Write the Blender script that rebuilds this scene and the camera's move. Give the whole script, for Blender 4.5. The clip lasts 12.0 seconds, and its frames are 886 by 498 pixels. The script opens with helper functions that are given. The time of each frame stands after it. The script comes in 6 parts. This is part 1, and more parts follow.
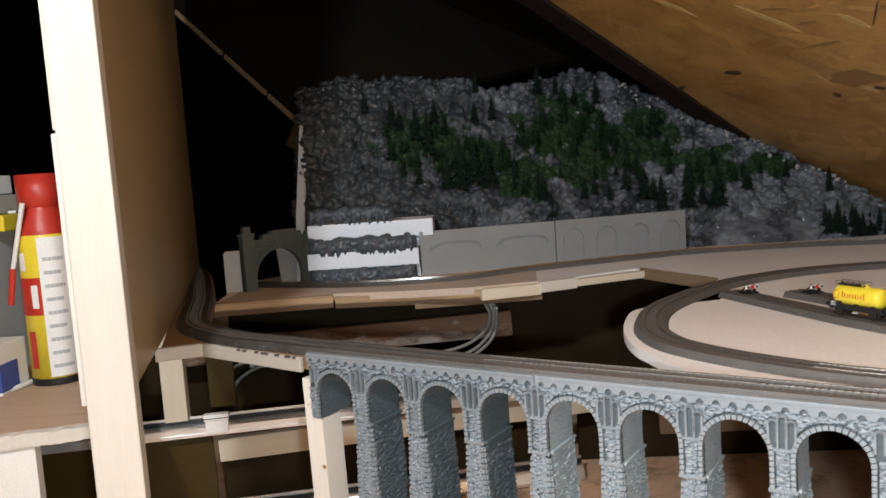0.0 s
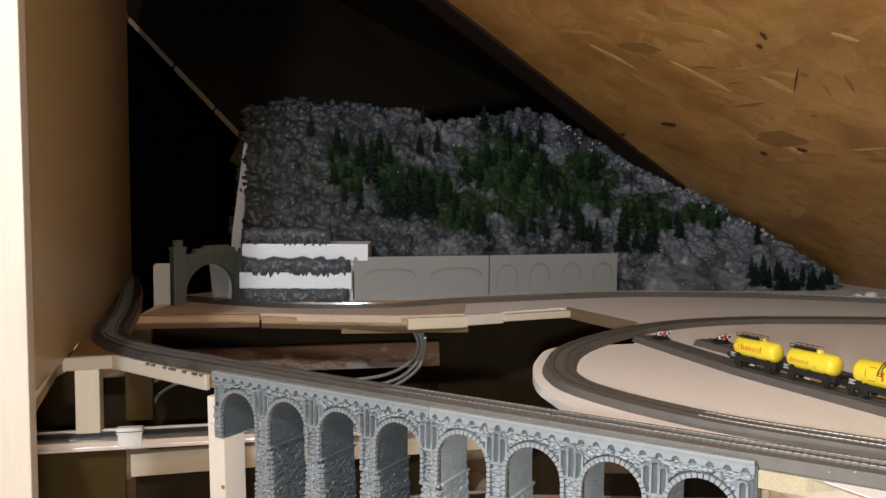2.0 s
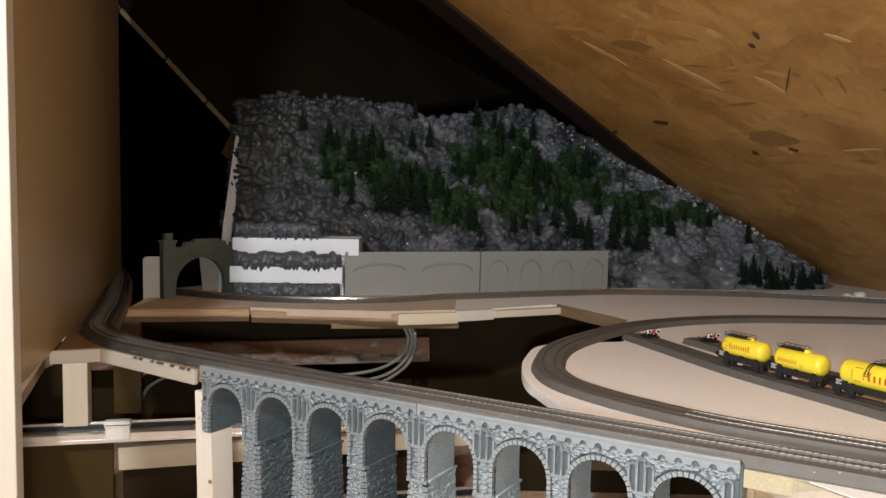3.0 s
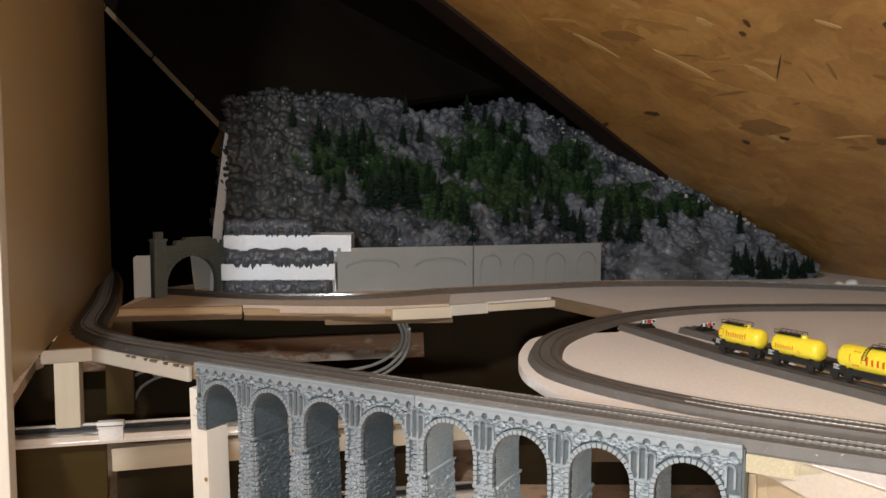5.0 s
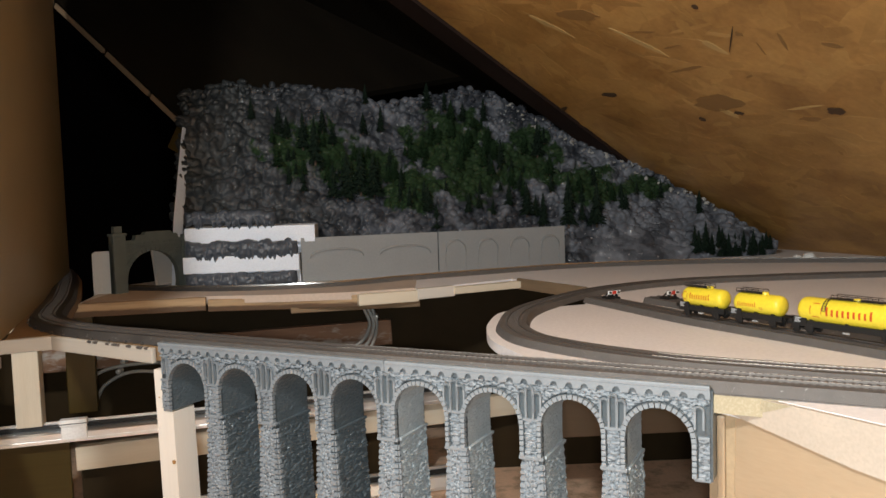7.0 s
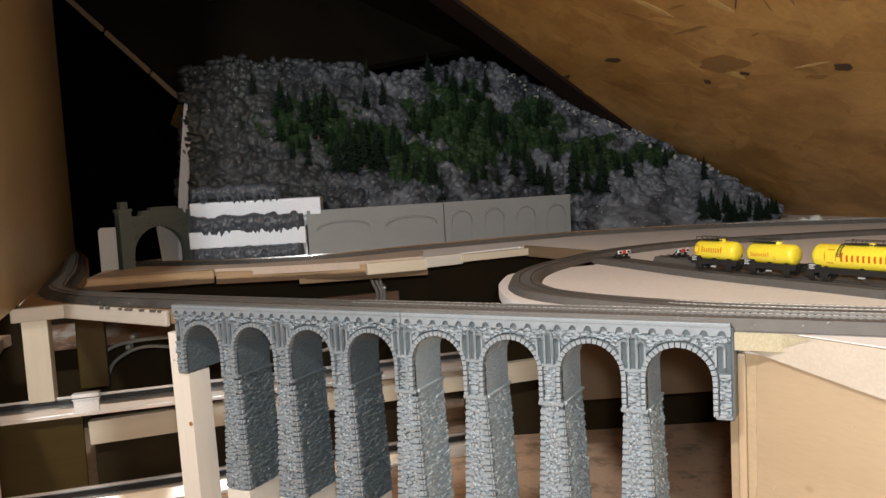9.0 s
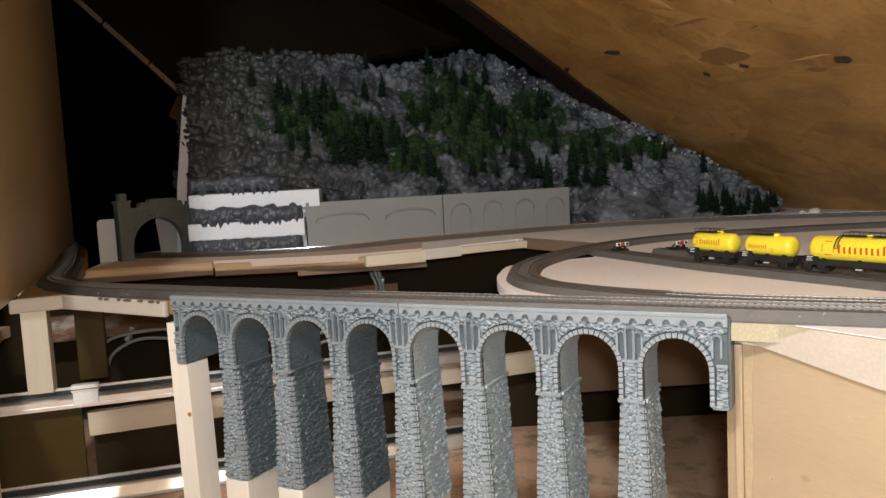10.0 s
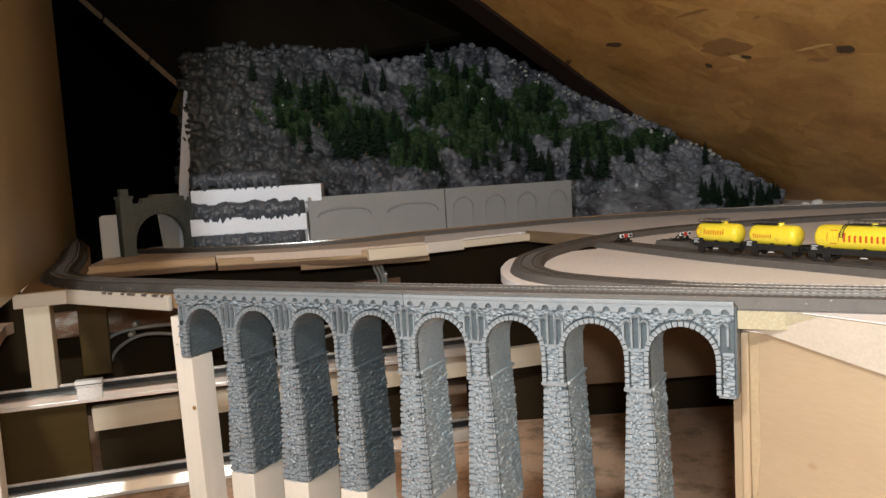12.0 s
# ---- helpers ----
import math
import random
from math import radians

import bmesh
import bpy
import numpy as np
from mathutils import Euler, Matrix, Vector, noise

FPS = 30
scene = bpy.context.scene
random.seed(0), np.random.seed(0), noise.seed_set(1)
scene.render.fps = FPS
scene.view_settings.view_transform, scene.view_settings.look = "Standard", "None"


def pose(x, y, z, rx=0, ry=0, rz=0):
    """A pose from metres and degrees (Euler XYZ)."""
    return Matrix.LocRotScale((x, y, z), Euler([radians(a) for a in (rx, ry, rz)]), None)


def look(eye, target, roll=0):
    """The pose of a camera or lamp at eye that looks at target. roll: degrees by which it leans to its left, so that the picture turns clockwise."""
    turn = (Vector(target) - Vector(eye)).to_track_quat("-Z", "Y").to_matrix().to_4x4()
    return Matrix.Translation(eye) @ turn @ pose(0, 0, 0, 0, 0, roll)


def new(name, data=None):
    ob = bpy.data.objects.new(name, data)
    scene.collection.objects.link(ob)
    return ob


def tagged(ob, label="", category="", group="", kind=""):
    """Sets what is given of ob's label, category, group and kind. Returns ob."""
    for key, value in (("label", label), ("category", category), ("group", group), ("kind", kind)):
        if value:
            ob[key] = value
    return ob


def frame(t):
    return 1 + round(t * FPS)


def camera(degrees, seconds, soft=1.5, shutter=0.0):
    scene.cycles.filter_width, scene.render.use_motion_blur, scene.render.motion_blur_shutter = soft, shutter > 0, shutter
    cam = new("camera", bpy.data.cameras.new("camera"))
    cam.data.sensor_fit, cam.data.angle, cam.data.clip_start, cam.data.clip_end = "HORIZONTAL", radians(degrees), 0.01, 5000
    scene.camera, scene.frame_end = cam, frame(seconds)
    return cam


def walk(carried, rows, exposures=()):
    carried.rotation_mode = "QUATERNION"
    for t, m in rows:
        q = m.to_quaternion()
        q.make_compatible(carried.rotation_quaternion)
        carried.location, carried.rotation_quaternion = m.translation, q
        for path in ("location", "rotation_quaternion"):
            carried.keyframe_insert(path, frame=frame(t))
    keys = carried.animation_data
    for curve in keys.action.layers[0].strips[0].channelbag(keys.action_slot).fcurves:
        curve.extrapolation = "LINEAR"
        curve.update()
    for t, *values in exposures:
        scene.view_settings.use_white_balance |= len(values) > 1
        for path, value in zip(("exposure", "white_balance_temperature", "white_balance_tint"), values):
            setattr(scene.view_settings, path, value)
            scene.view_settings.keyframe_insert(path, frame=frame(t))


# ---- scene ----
cam = camera(59.0, 12.0, 1.5, 0.5)
PATH = [
    (0, (0.0442, 0.0377, 1.1242), (-0.0129, 2.0272, 0.9273), -3.84),
    (0.5, (0.0523, 0.0327, 1.1262), (0.0266, 2.0255, 0.9576), -2.41),
    (1, (0.0622, 0.0347, 1.1239), (0.0768, 2.0281, 0.9626), -0.98),
    (1.5, (0.0733, 0.0298, 1.1269), (0.1142, 2.0242, 0.9840), 0.15),
    (2, (0.0753, 0.0288, 1.1269), (0.1274, 2.0237, 0.9948), 0.36),
    (2.5, (0.0762, 0.0307, 1.1258), (0.1382, 2.0248, 0.9845), 0.47),
    (3, (0.0773, 0.0298, 1.1278), (0.1482, 2.0233, 0.9834), 0.98),
    (4.8, (0.0762, 0.0347, 1.1237), (0.1723, 2.0277, 0.9878), 0.40),
    (5, (0.0742, 0.0336, 1.1227), (0.1700, 2.0258, 0.9739), 0.10),
    (5.5, (0.0731, 0.0335, 1.1168), (0.1837, 2.0242, 0.9597), -0.79),
    (6, (0.0709, 0.0332, 1.1098), (0.2016, 2.0228, 0.9534), -0.97),
    (6.5, (0.0729, 0.0322, 1.1078), (0.2389, 2.0202, 0.9657), -1.03),
    (7, (0.0737, 0.0329, 1.0977), (0.2597, 2.0194, 0.9604), -1.72),
    (7.5, (0.0705, 0.0325, 1.0878), (0.2502, 2.0181, 0.9286), -2.52),
    (9.5, (0.0643, 0.0342, 1.0769), (0.2485, 2.0176, 0.8976), -3.02),
    (10, (0.0653, 0.0332, 1.0759), (0.2494, 2.0156, 0.8856), -2.92),
    (10.5, (0.0663, 0.0321, 1.0749), (0.2411, 2.0147, 0.8779), -3.03),
    (11, (0.0653, 0.0341, 1.0749), (0.2393, 2.0173, 0.8828), -3.03),
    (11.5, (0.0642, 0.0341, 1.0729), (0.2441, 2.0163, 0.8768), -3.32),
    (12, (0.0632, 0.0341, 1.0729), (0.2441, 2.0158, 0.8727), -3.32),
]
walk(cam, [(t, look(eye, target, roll)) for t, eye, target, roll in PATH], [(0, -0.03, 6180, 5), (2.5, -0.03, 6450, 5), (5.5, -0.03, 6500, 5), (12, -0.04, 6550, 5)])

# ---------------------------------------------------------------- light
world = bpy.data.worlds.new("attic_dark")
world.use_nodes = True
world.node_tree.nodes["Background"].inputs[0].default_value = (0.55, 0.62, 0.75, 1)
world.node_tree.nodes["Background"].inputs[1].default_value = 0.004
scene.world = world


def lamp(name, kind, m, energy, colour, size):
    d = bpy.data.lights.new(name, kind)
    d.energy, d.color = energy, colour
    if kind == "AREA":
        d.shape, d.size = "DISK", size
    else:
        d.shadow_soft_size = size
    ob = new(name, d)
    ob.matrix_world = m
    return ob


lamp("attic_lamp", "POINT", pose(-0.199, -0.044, 1.50), 23.5, (1.0, 0.976, 0.975), 0.03)
lamp("camera_torch", "POINT", pose(0.070, 0.012, 1.10), 8.0, (0.95, 0.98, 1.0), 0.010)

# ---------------------------------------------------------------- materials


class Graph:
    """Short hand for one node material."""

    def __init__(self, name, rough=0.6, metal=0.0, spec=0.5):
        self.mat = bpy.data.materials.new(name)
        self.mat.use_nodes = True
        self.t = self.mat.node_tree
        self.b = self.t.nodes["Principled BSDF"]
        self.b.inputs["Roughness"].default_value = rough
        self.b.inputs["Metallic"].default_value = metal
        self.b.inputs["Specular IOR Level"].default_value = spec
        self.co = self.t.nodes.new("ShaderNodeTexCoord").outputs["Object"]

    def node(self, kind, **values):
        n = self.t.nodes.new(kind)
        for k, v in values.items():
            n.inputs[k].default_value = v
        return n

    def link(self, a, b):
        self.t.links.new(a, b)

    def mapped(self, scale=(1, 1, 1), turn=(0, 0, 0)):
        n = self.node("ShaderNodeMapping")
        n.inputs["Scale"].default_value = scale
        n.inputs["Rotation"].default_value = turn
        self.link(self.co, n.inputs["Vector"])
        return n.outputs["Vector"]

    def noise(self, scale, detail=4.0, co=None, rough=0.55):
        n = self.node("ShaderNodeTexNoise", Scale=scale, Detail=detail, Roughness=rough)
        self.link(co or self.co, n.inputs["Vector"])
        return n.outputs["Fac"]

    def voronoi(self, scale, co=None, out="Distance"):
        n = self.node("ShaderNodeTexVoronoi", Scale=scale)
        self.link(co or self.co, n.inputs["Vector"])
        return n.outputs[out]

    def ramp(self, fac, *stops):
        n = self.node("ShaderNodeValToRGB")
        els = n.color_ramp.elements
        while len(els) < len(stops):
            els.new(0.5)
        for e, (at, c) in zip(els, stops):
            e.position = at
            e.color = (*c, 1) if len(c) == 3 else c
        self.link(fac, n.inputs["Fac"])
        return n.outputs["Color"]

    def mix(self, fac, a, b, mode="MIX"):
        n = self.t.nodes.new("ShaderNodeMix")
        n.data_type, n.blend_type = "RGBA", mode
        for sock, v in ((n.inputs[0], fac), (n.inputs[6], a), (n.inputs[7], b)):
            if isinstance(v, (int, float)):
                sock.default_value = v
            elif isinstance(v, tuple):
                sock.default_value = (*v, 1)
            else:
                self.link(v, sock)
        return n.outputs[2]

    def math(self, op, a, b=0.0):
        n = self.t.nodes.new("ShaderNodeMath")
        n.operation = op
        for sock, v in zip(n.inputs, (a, b)):
            if isinstance(v, (int, float)):
                sock.default_value = v
            else:
                self.link(v, sock)
        return n.outputs[0]

    def island(self):
        return self.t.nodes.new("ShaderNodeNewGeometry").outputs["Random Per Island"]

    def single(self):
        return self.t.nodes.new("ShaderNodeObjectInfo").outputs["Random"]

    def colour(self, c):
        if isinstance(c, tuple):
            self.b.inputs["Base Color"].default_value = (*c, 1)
        else:
            self.link(c, self.b.inputs["Base Color"])

    def rough(self, fac, lo, hi):
        n = self.node("ShaderNodeMapRange")
        n.inputs["To Min"].default_value, n.inputs["To Max"].default_value = lo, hi
        self.link(fac, n.inputs["Value"])
        self.link(n.outputs["Result"], self.b.inputs["Roughness"])

    def bump(self, height, strength=0.4, distance=0.0005):
        n = self.node("ShaderNodeBump", Strength=strength, Distance=distance)
        self.link(height, n.inputs["Height"])
        self.link(n.outputs["Normal"], self.b.inputs["Normal"])
        return self.mat


def scaled(c, k):
    return tuple(v * k for v in c)


def plain(name, c, rough=0.55, metal=0.0, var=0.16, scale=60.0, fine=600.0, bump=0.25, dist=0.0003, spec=0.5):
    """A surface with blotches, grain and fine relief."""
    g = Graph(name, rough, metal, spec)
    a = g.noise(scale, 5.0)
    b = g.noise(fine, 2.0)
    col = g.ramp(a, (0.25, scaled(c, 1 - var)), (0.75, scaled(c, 1 + var)))
    g.colour(g.mix(0.35, col, g.ramp(b, (0.3, scaled(c, 0.8)), (0.7, scaled(c, 1.15)))))
    g.rough(b, max(0.05, rough - 0.1), min(1.0, rough + 0.12))
    return g.bump(b, bump, dist)


def wood(name, light, dark, rough=0.6, scale=1.0, knots=True, ring=260.0, spec=0.5, up=False):
    """Sawn softwood or ply with the grain along the local x axis, or the z axis."""
    g = Graph(name, rough, 0.0, spec)
    co = g.mapped((ring * 0.35 * scale, ring * 0.35 * scale, 6.0 * scale) if up else (6.0 * scale, ring * 0.35 * scale, ring * 0.35 * scale))
    grain = g.noise(1.0, 6.0, co, 0.6)
    fibre = g.noise(1.0, 3.0, g.mapped((1500 * scale, 1500 * scale, 40 * scale) if up else (40 * scale, 1500 * scale, 1500 * scale)))
    blot = g.noise(9.0 * scale, 3.0)
    col = g.ramp(grain, (0.3, dark), (0.62, light))
    col = g.mix(0.25, col, g.ramp(fibre, (0.3, scaled(dark, 0.9)), (0.7, scaled(light, 1.05))))
    col = g.mix(0.3, col, g.ramp(blot, (0.3, scaled(light, 0.78)), (0.7, scaled(light, 1.06))))
    if knots:
        k = g.voronoi(11.0 * scale, g.mapped((1.0, 2.2, 2.2)))
        col = g.mix(g.ramp(k, (0.04, (1, 1, 1)), (0.09, (0, 0, 0))), col, scaled(dark, 0.45))
    g.colour(col)
    g.rough(grain, rough - 0.1, rough + 0.15)
    return g.bump(g.math("ADD", grain, fibre), 0.35, 0.0004)


M_PINE = wood("pine", (0.68, 0.61, 0.49), (0.59, 0.50, 0.37))
M_PINE_PALE = wood("pine_pale", (0.65, 0.615, 0.56), (0.59, 0.545, 0.48))
M_POST = wood("upright_pine", (0.68, 0.64, 0.585), (0.60, 0.55, 0.485), 0.6, 1.0, False, 260.0, 0.5, True)
M_FRONT_POST = wood("front_pine", (0.56, 0.525, 0.475), (0.49, 0.45, 0.39), 0.6, 0.8)
M_PINE_OLD = wood("pine_old", (0.23, 0.16, 0.095), (0.08, 0.052, 0.03), 0.8)


def fascia_ply():
    """Pale plywood face: long soft figure, fine pores and a few small knots."""
    g = Graph("plywood", 0.45)
    figure = g.noise(1.0, 4.0, g.mapped((5, 30, 26)), 0.5)
    pores = g.noise(1.0, 3.0, g.mapped((120, 900, 900)))
    col = g.ramp(figure, (0.25, (0.360, 0.262, 0.168)), (0.75, (0.412, 0.308, 0.202)))
    col = g.mix(0.22, col, g.ramp(pores, (0.3, (0.31, 0.222, 0.140)), (0.7, (0.43, 0.325, 0.215))))
    knot = g.voronoi(17.0, g.mapped((1.0, 1.0, 1.3)))
    col = g.mix(g.ramp(knot, (0.035, (1, 1, 1)), (0.075, (0, 0, 0))), col, (0.25, 0.155, 0.085))
    g.colour(col)
    return g.bump(pores, 0.08, 0.0002)


M_PLY = fascia_ply()
M_PLY_EDGE = wood("plywood_edge", (0.62, 0.46, 0.24), (0.34, 0.22, 0.10), 0.7, 1.0, False, 900.0)
M_PANEL = wood("hardboard_panel", (0.408, 0.313, 0.176), (0.342, 0.260, 0.140), 0.36, 0.5, False, 100.0)
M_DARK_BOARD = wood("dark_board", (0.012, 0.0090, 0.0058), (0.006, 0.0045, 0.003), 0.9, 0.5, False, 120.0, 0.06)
def rough_strip():
    """Sawn strip: pale upper half, dark splintered lower half."""
    g = Graph("rough_strip", 0.75)
    grain = g.noise(1.0, 6.0, g.mapped((9, 160, 160)), 0.65)
    col = g.ramp(grain, (0.3, (0.20, 0.125, 0.065)), (0.65, (0.42, 0.30, 0.175)))
    sep = g.t.nodes.new("ShaderNodeSeparateXYZ")
    g.link(g.co, sep.inputs[0])
    edge = g.math("ADD", g.math("MULTIPLY", sep.outputs[2], 150.0), g.noise(1.0, 5.0, g.mapped((30, 200, 260)), 0.7))
    g.colour(g.mix(g.ramp(edge, (0.15, (1, 1, 1)), (0.45, (0, 0, 0))), col, (0.09, 0.052, 0.027)))
    return g.bump(grain, 0.6, 0.0010)


M_ROUGH = rough_strip()


def smeared_board():
    """Reddish board with dried whitish paint along its upper half."""
    g = Graph("smeared_board", 0.7)
    grain = g.noise(1.0, 5.0, g.mapped((7, 70, 70)))
    col = g.ramp(grain, (0.3, (0.15, 0.075, 0.042)), (0.65, (0.26, 0.145, 0.085)))
    smear = g.noise(1.0, 5.0, g.mapped((16, 60, 45)), 0.65)
    g.colour(g.mix(g.ramp(smear, (0.51, (0, 0, 0)), (0.62, (1, 1, 1))), col, (0.42, 0.38, 0.34)))
    return g.bump(g.math("ADD", grain, smear), 0.5, 0.0006)


M_SMEARED = smeared_board()
M_BROWN_BOARD = wood("brown_board", (0.24, 0.15, 0.075), (0.17, 0.10, 0.05), 0.6, 0.5, False)
M_BAY = wood("bay_board", (0.19, 0.122, 0.070), (0.14, 0.088, 0.050), 0.6, 0.5, False)
M_SHELFBOARD = wood("worn_shelf_board", (0.62, 0.45, 0.33), (0.45, 0.29, 0.19), 0.55, 0.7, False)
M_STRIP = wood("sawn_strip", (0.41, 0.383, 0.340), (0.35, 0.315, 0.268))
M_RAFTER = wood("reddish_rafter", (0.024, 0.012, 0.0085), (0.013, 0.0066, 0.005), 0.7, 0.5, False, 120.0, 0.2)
M_OLIVE_BOARD = wood("olive_board", (0.060, 0.039, 0.009), (0.042, 0.027, 0.006), 0.35, 0.5, False, 260.0, 0.25)
M_REAR_BOARD = plain("shaded_rear_board", (0.52, 0.425, 0.355), 0.6, 0, 0.14, 18, 300, 0.3)
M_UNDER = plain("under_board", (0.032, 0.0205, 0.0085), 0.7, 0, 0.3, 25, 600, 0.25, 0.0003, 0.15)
M_DECK = plain("deck_paint", (0.80, 0.77, 0.775), 0.5, 0, 0.05, 8, 350, 0.12)
M_DECK_EDGE = plain("deck_edge", (0.455, 0.392, 0.325), 0.6, 0, 0.08, 30)
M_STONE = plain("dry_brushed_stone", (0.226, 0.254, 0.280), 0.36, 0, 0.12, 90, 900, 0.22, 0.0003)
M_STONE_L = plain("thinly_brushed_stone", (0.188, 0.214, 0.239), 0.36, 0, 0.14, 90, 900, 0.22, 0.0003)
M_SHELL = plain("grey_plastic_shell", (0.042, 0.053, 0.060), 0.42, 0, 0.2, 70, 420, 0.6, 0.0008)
M_JOINT = plain("joint_shade", (0.095, 0.111, 0.124), 0.5, 0, 0.2, 70, 420, 0.4, 0.0005)
# side, vault and recess greys: the faces' light and shade are in the colour
M_SIDE_LIT = plain("lit_grey_plastic", (0.345, 0.390, 0.418), 0.30, 0, 0.16, 70, 700, 0.3, 0.0004)
M_SIDE_HOLLOW = plain("hollow_grey_plastic", (0.250, 0.280, 0.300), 0.35, 0, 0.16, 70, 700, 0.3, 0.0004)
M_STONE_SHADE = plain("shaded_grey_plastic", (0.078, 0.098, 0.112), 0.30, 0, 0.18, 70, 700, 0.3, 0.0004)
M_PORTAL = plain("portal_grey", (0.098, 0.110, 0.098), 0.6, 0, 0.2, 80, 800, 0.6, 0.0005)
M_WALL = plain("wall_grey", (0.258, 0.264, 0.266), 0.5, 0, 0.07, 30, 500, 0.2)
M_WHITE = plain("white_plastic", (0.78, 0.78, 0.76), 0.45, 0, 0.04, 20)
M_PLATE = plain("greyed_plastic", (0.50, 0.475, 0.44), 0.5, 0, 0.08, 40)
M_STYRO = plain("white_styrofoam", (0.78, 0.83, 0.92), 0.6, 0, 0.04, 60, 500, 0.6, 0.0006)
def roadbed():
    """Dark plastic roadbed; the left end's shade and a few pale glint specks are put into the colour."""
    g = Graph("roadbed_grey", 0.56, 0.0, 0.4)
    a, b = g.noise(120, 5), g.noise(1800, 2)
    lit_tone = g.mix(0.35, g.ramp(a, (0.25, (0.084, 0.076, 0.071)), (0.75, (0.122, 0.111, 0.104))), g.ramp(b, (0.3, (0.080, 0.072, 0.067)), (0.7, (0.119, 0.108, 0.101))))
    shade_tone = g.ramp(a, (0.25, (0.026, 0.024, 0.023)), (0.75, (0.044, 0.040, 0.038)))
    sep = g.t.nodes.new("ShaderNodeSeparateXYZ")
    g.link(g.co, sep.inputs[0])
    # darker towards -x: the shade on the left track is painted in
    light_fall = g.math("ADD", g.math("MULTIPLY", sep.outputs[0], 3.2), g.noise(14, 4))
    col = g.mix(g.ramp(light_fall, (0.10, (0, 0, 0)), (0.80, (1, 1, 1))), shade_tone, lit_tone)
    # pale specks stand in for glints
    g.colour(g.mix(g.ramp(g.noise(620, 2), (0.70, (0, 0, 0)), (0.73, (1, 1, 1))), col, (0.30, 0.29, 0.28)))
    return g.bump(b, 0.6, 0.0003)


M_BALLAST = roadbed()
M_SLEEPER = plain("sleeper_brown", (0.078, 0.069, 0.064), 0.6, 0, 0.15, 100, 600, 0.25, 0.0003, 0.4)
M_RAIL_DULL = plain("dull_rail", (0.13, 0.115, 0.105), 0.5, 0.6, 0.12, 90)
M_RAIL_SHINY = plain("polished_rail", (0.80, 0.79, 0.77), 0.22, 1.0, 0.06, 90)
# two pale tones for the glints painted on the rail heads
M_GLINT_DIM = plain("rail_glint_dim", (0.46, 0.44, 0.42), 0.42, 0.4, 0.25, 60)
M_RAIL_GLINT = plain("rail_glint", (0.88, 0.87, 0.85), 0.42, 0.4, 0.1, 90)
M_ALU = plain("aluminium", (0.95, 0.98, 1.0), 0.34, 0.88, 0.05, 12, 40, 0.0, 0.00005)
M_BLACK = plain("black_plastic", (0.010, 0.0095, 0.0095), 0.5, 0, 0.2, 90)
M_YELLOW = plain("yellow_paint", (0.84, 0.66, 0.045), 0.35, 0, 0.04, 50, 500, 0.05)
M_RED = plain("red_paint", (0.50, 0.035, 0.02), 0.4, 0, 0.06, 60)
M_SIGN_WHITE = plain("white_paint", (0.85, 0.85, 0.84), 0.4, 0, 0.03, 60)
M_CLIP = plain("clean_white_plastic", (0.93, 0.93, 0.92), 0.35, 0, 0.02, 60)
M_ORANGE = plain("orange_print", (0.58, 0.085, 0.012), 0.45, 0, 0.04, 60)
M_CABLE = plain("grey_cable", (0.34, 0.35, 0.34), 0.4, 0, 0.06, 60)
M_BLUE = plain("blue_print", (0.05, 0.09, 0.35), 0.45, 0, 0.06, 40)
M_CARD = plain("grey_card", (0.45, 0.46, 0.47), 0.6, 0, 0.06, 40)


def dirty_floor():
    """Brown hardboard with dark dirt in patches and pale crumbs."""
    g = Graph("brown_floor", 0.6)
    a, b = g.noise(14, 5), g.noise(260, 3)
    col = g.mix(0.35, g.ramp(a, (0.25, (0.62, 0.43, 0.30)), (0.75, (0.84, 0.585, 0.42))), g.ramp(b, (0.3, (0.58, 0.40, 0.28)), (0.7, (0.83, 0.575, 0.41))))
    dirt = g.noise(26, 6, None, 0.7)
    col = g.mix(g.ramp(dirt, (0.50, (0, 0, 0)), (0.66, (0.75, 0.75, 0.75))), col, (0.26, 0.17, 0.10))
    g.colour(g.mix(g.ramp(g.noise(420, 2), (0.73, (0, 0, 0)), (0.75, (1, 1, 1))), col, (0.82, 0.76, 0.68)))
    return g.bump(g.math("ADD", b, dirt), 0.4, 0.0005)


M_FLOOR = dirty_floor()
M_TAPE = plain("yellowed_tape", (0.38, 0.335, 0.235), 0.25, 0, 0.1, 30, 900, 0.1)
M_CHIP = plain("dark_wood_chip", (0.075, 0.04, 0.018), 0.6, 0, 0.2, 120)
M_CHIP_PALE = plain("pale_wood_chip", (0.52, 0.34, 0.13), 0.55, 0, 0.12, 120)
M_CHIP_BROWN = plain("brown_wood_chip", (0.27, 0.142, 0.043), 0.55, 0, 0.12, 120)
M_STAIN = plain("wood_stain", (0.42, 0.315, 0.20), 0.5, 0, 0.15, 60)
M_ATTIC_BLACK = plain("attic_black", (0.003, 0.0026, 0.0026), 0.95, 0, 0.2, 6, 600, 0.25, 0.0003, 0.0)
M_TREE = plain("conifer_needles", (0.007, 0.016, 0.009), 0.8, 0, 0.35, 150, 900, 0.4, 0.0003, 0.2)
M_TREE_GREEN = plain("green_conifer_needles", (0.010, 0.027, 0.009), 0.8, 0, 0.35, 150, 900, 0.4, 0.0003, 0.2)
M_TRUNK = plain("conifer_trunk", (0.07, 0.045, 0.03), 0.8, 0, 0.2, 120)


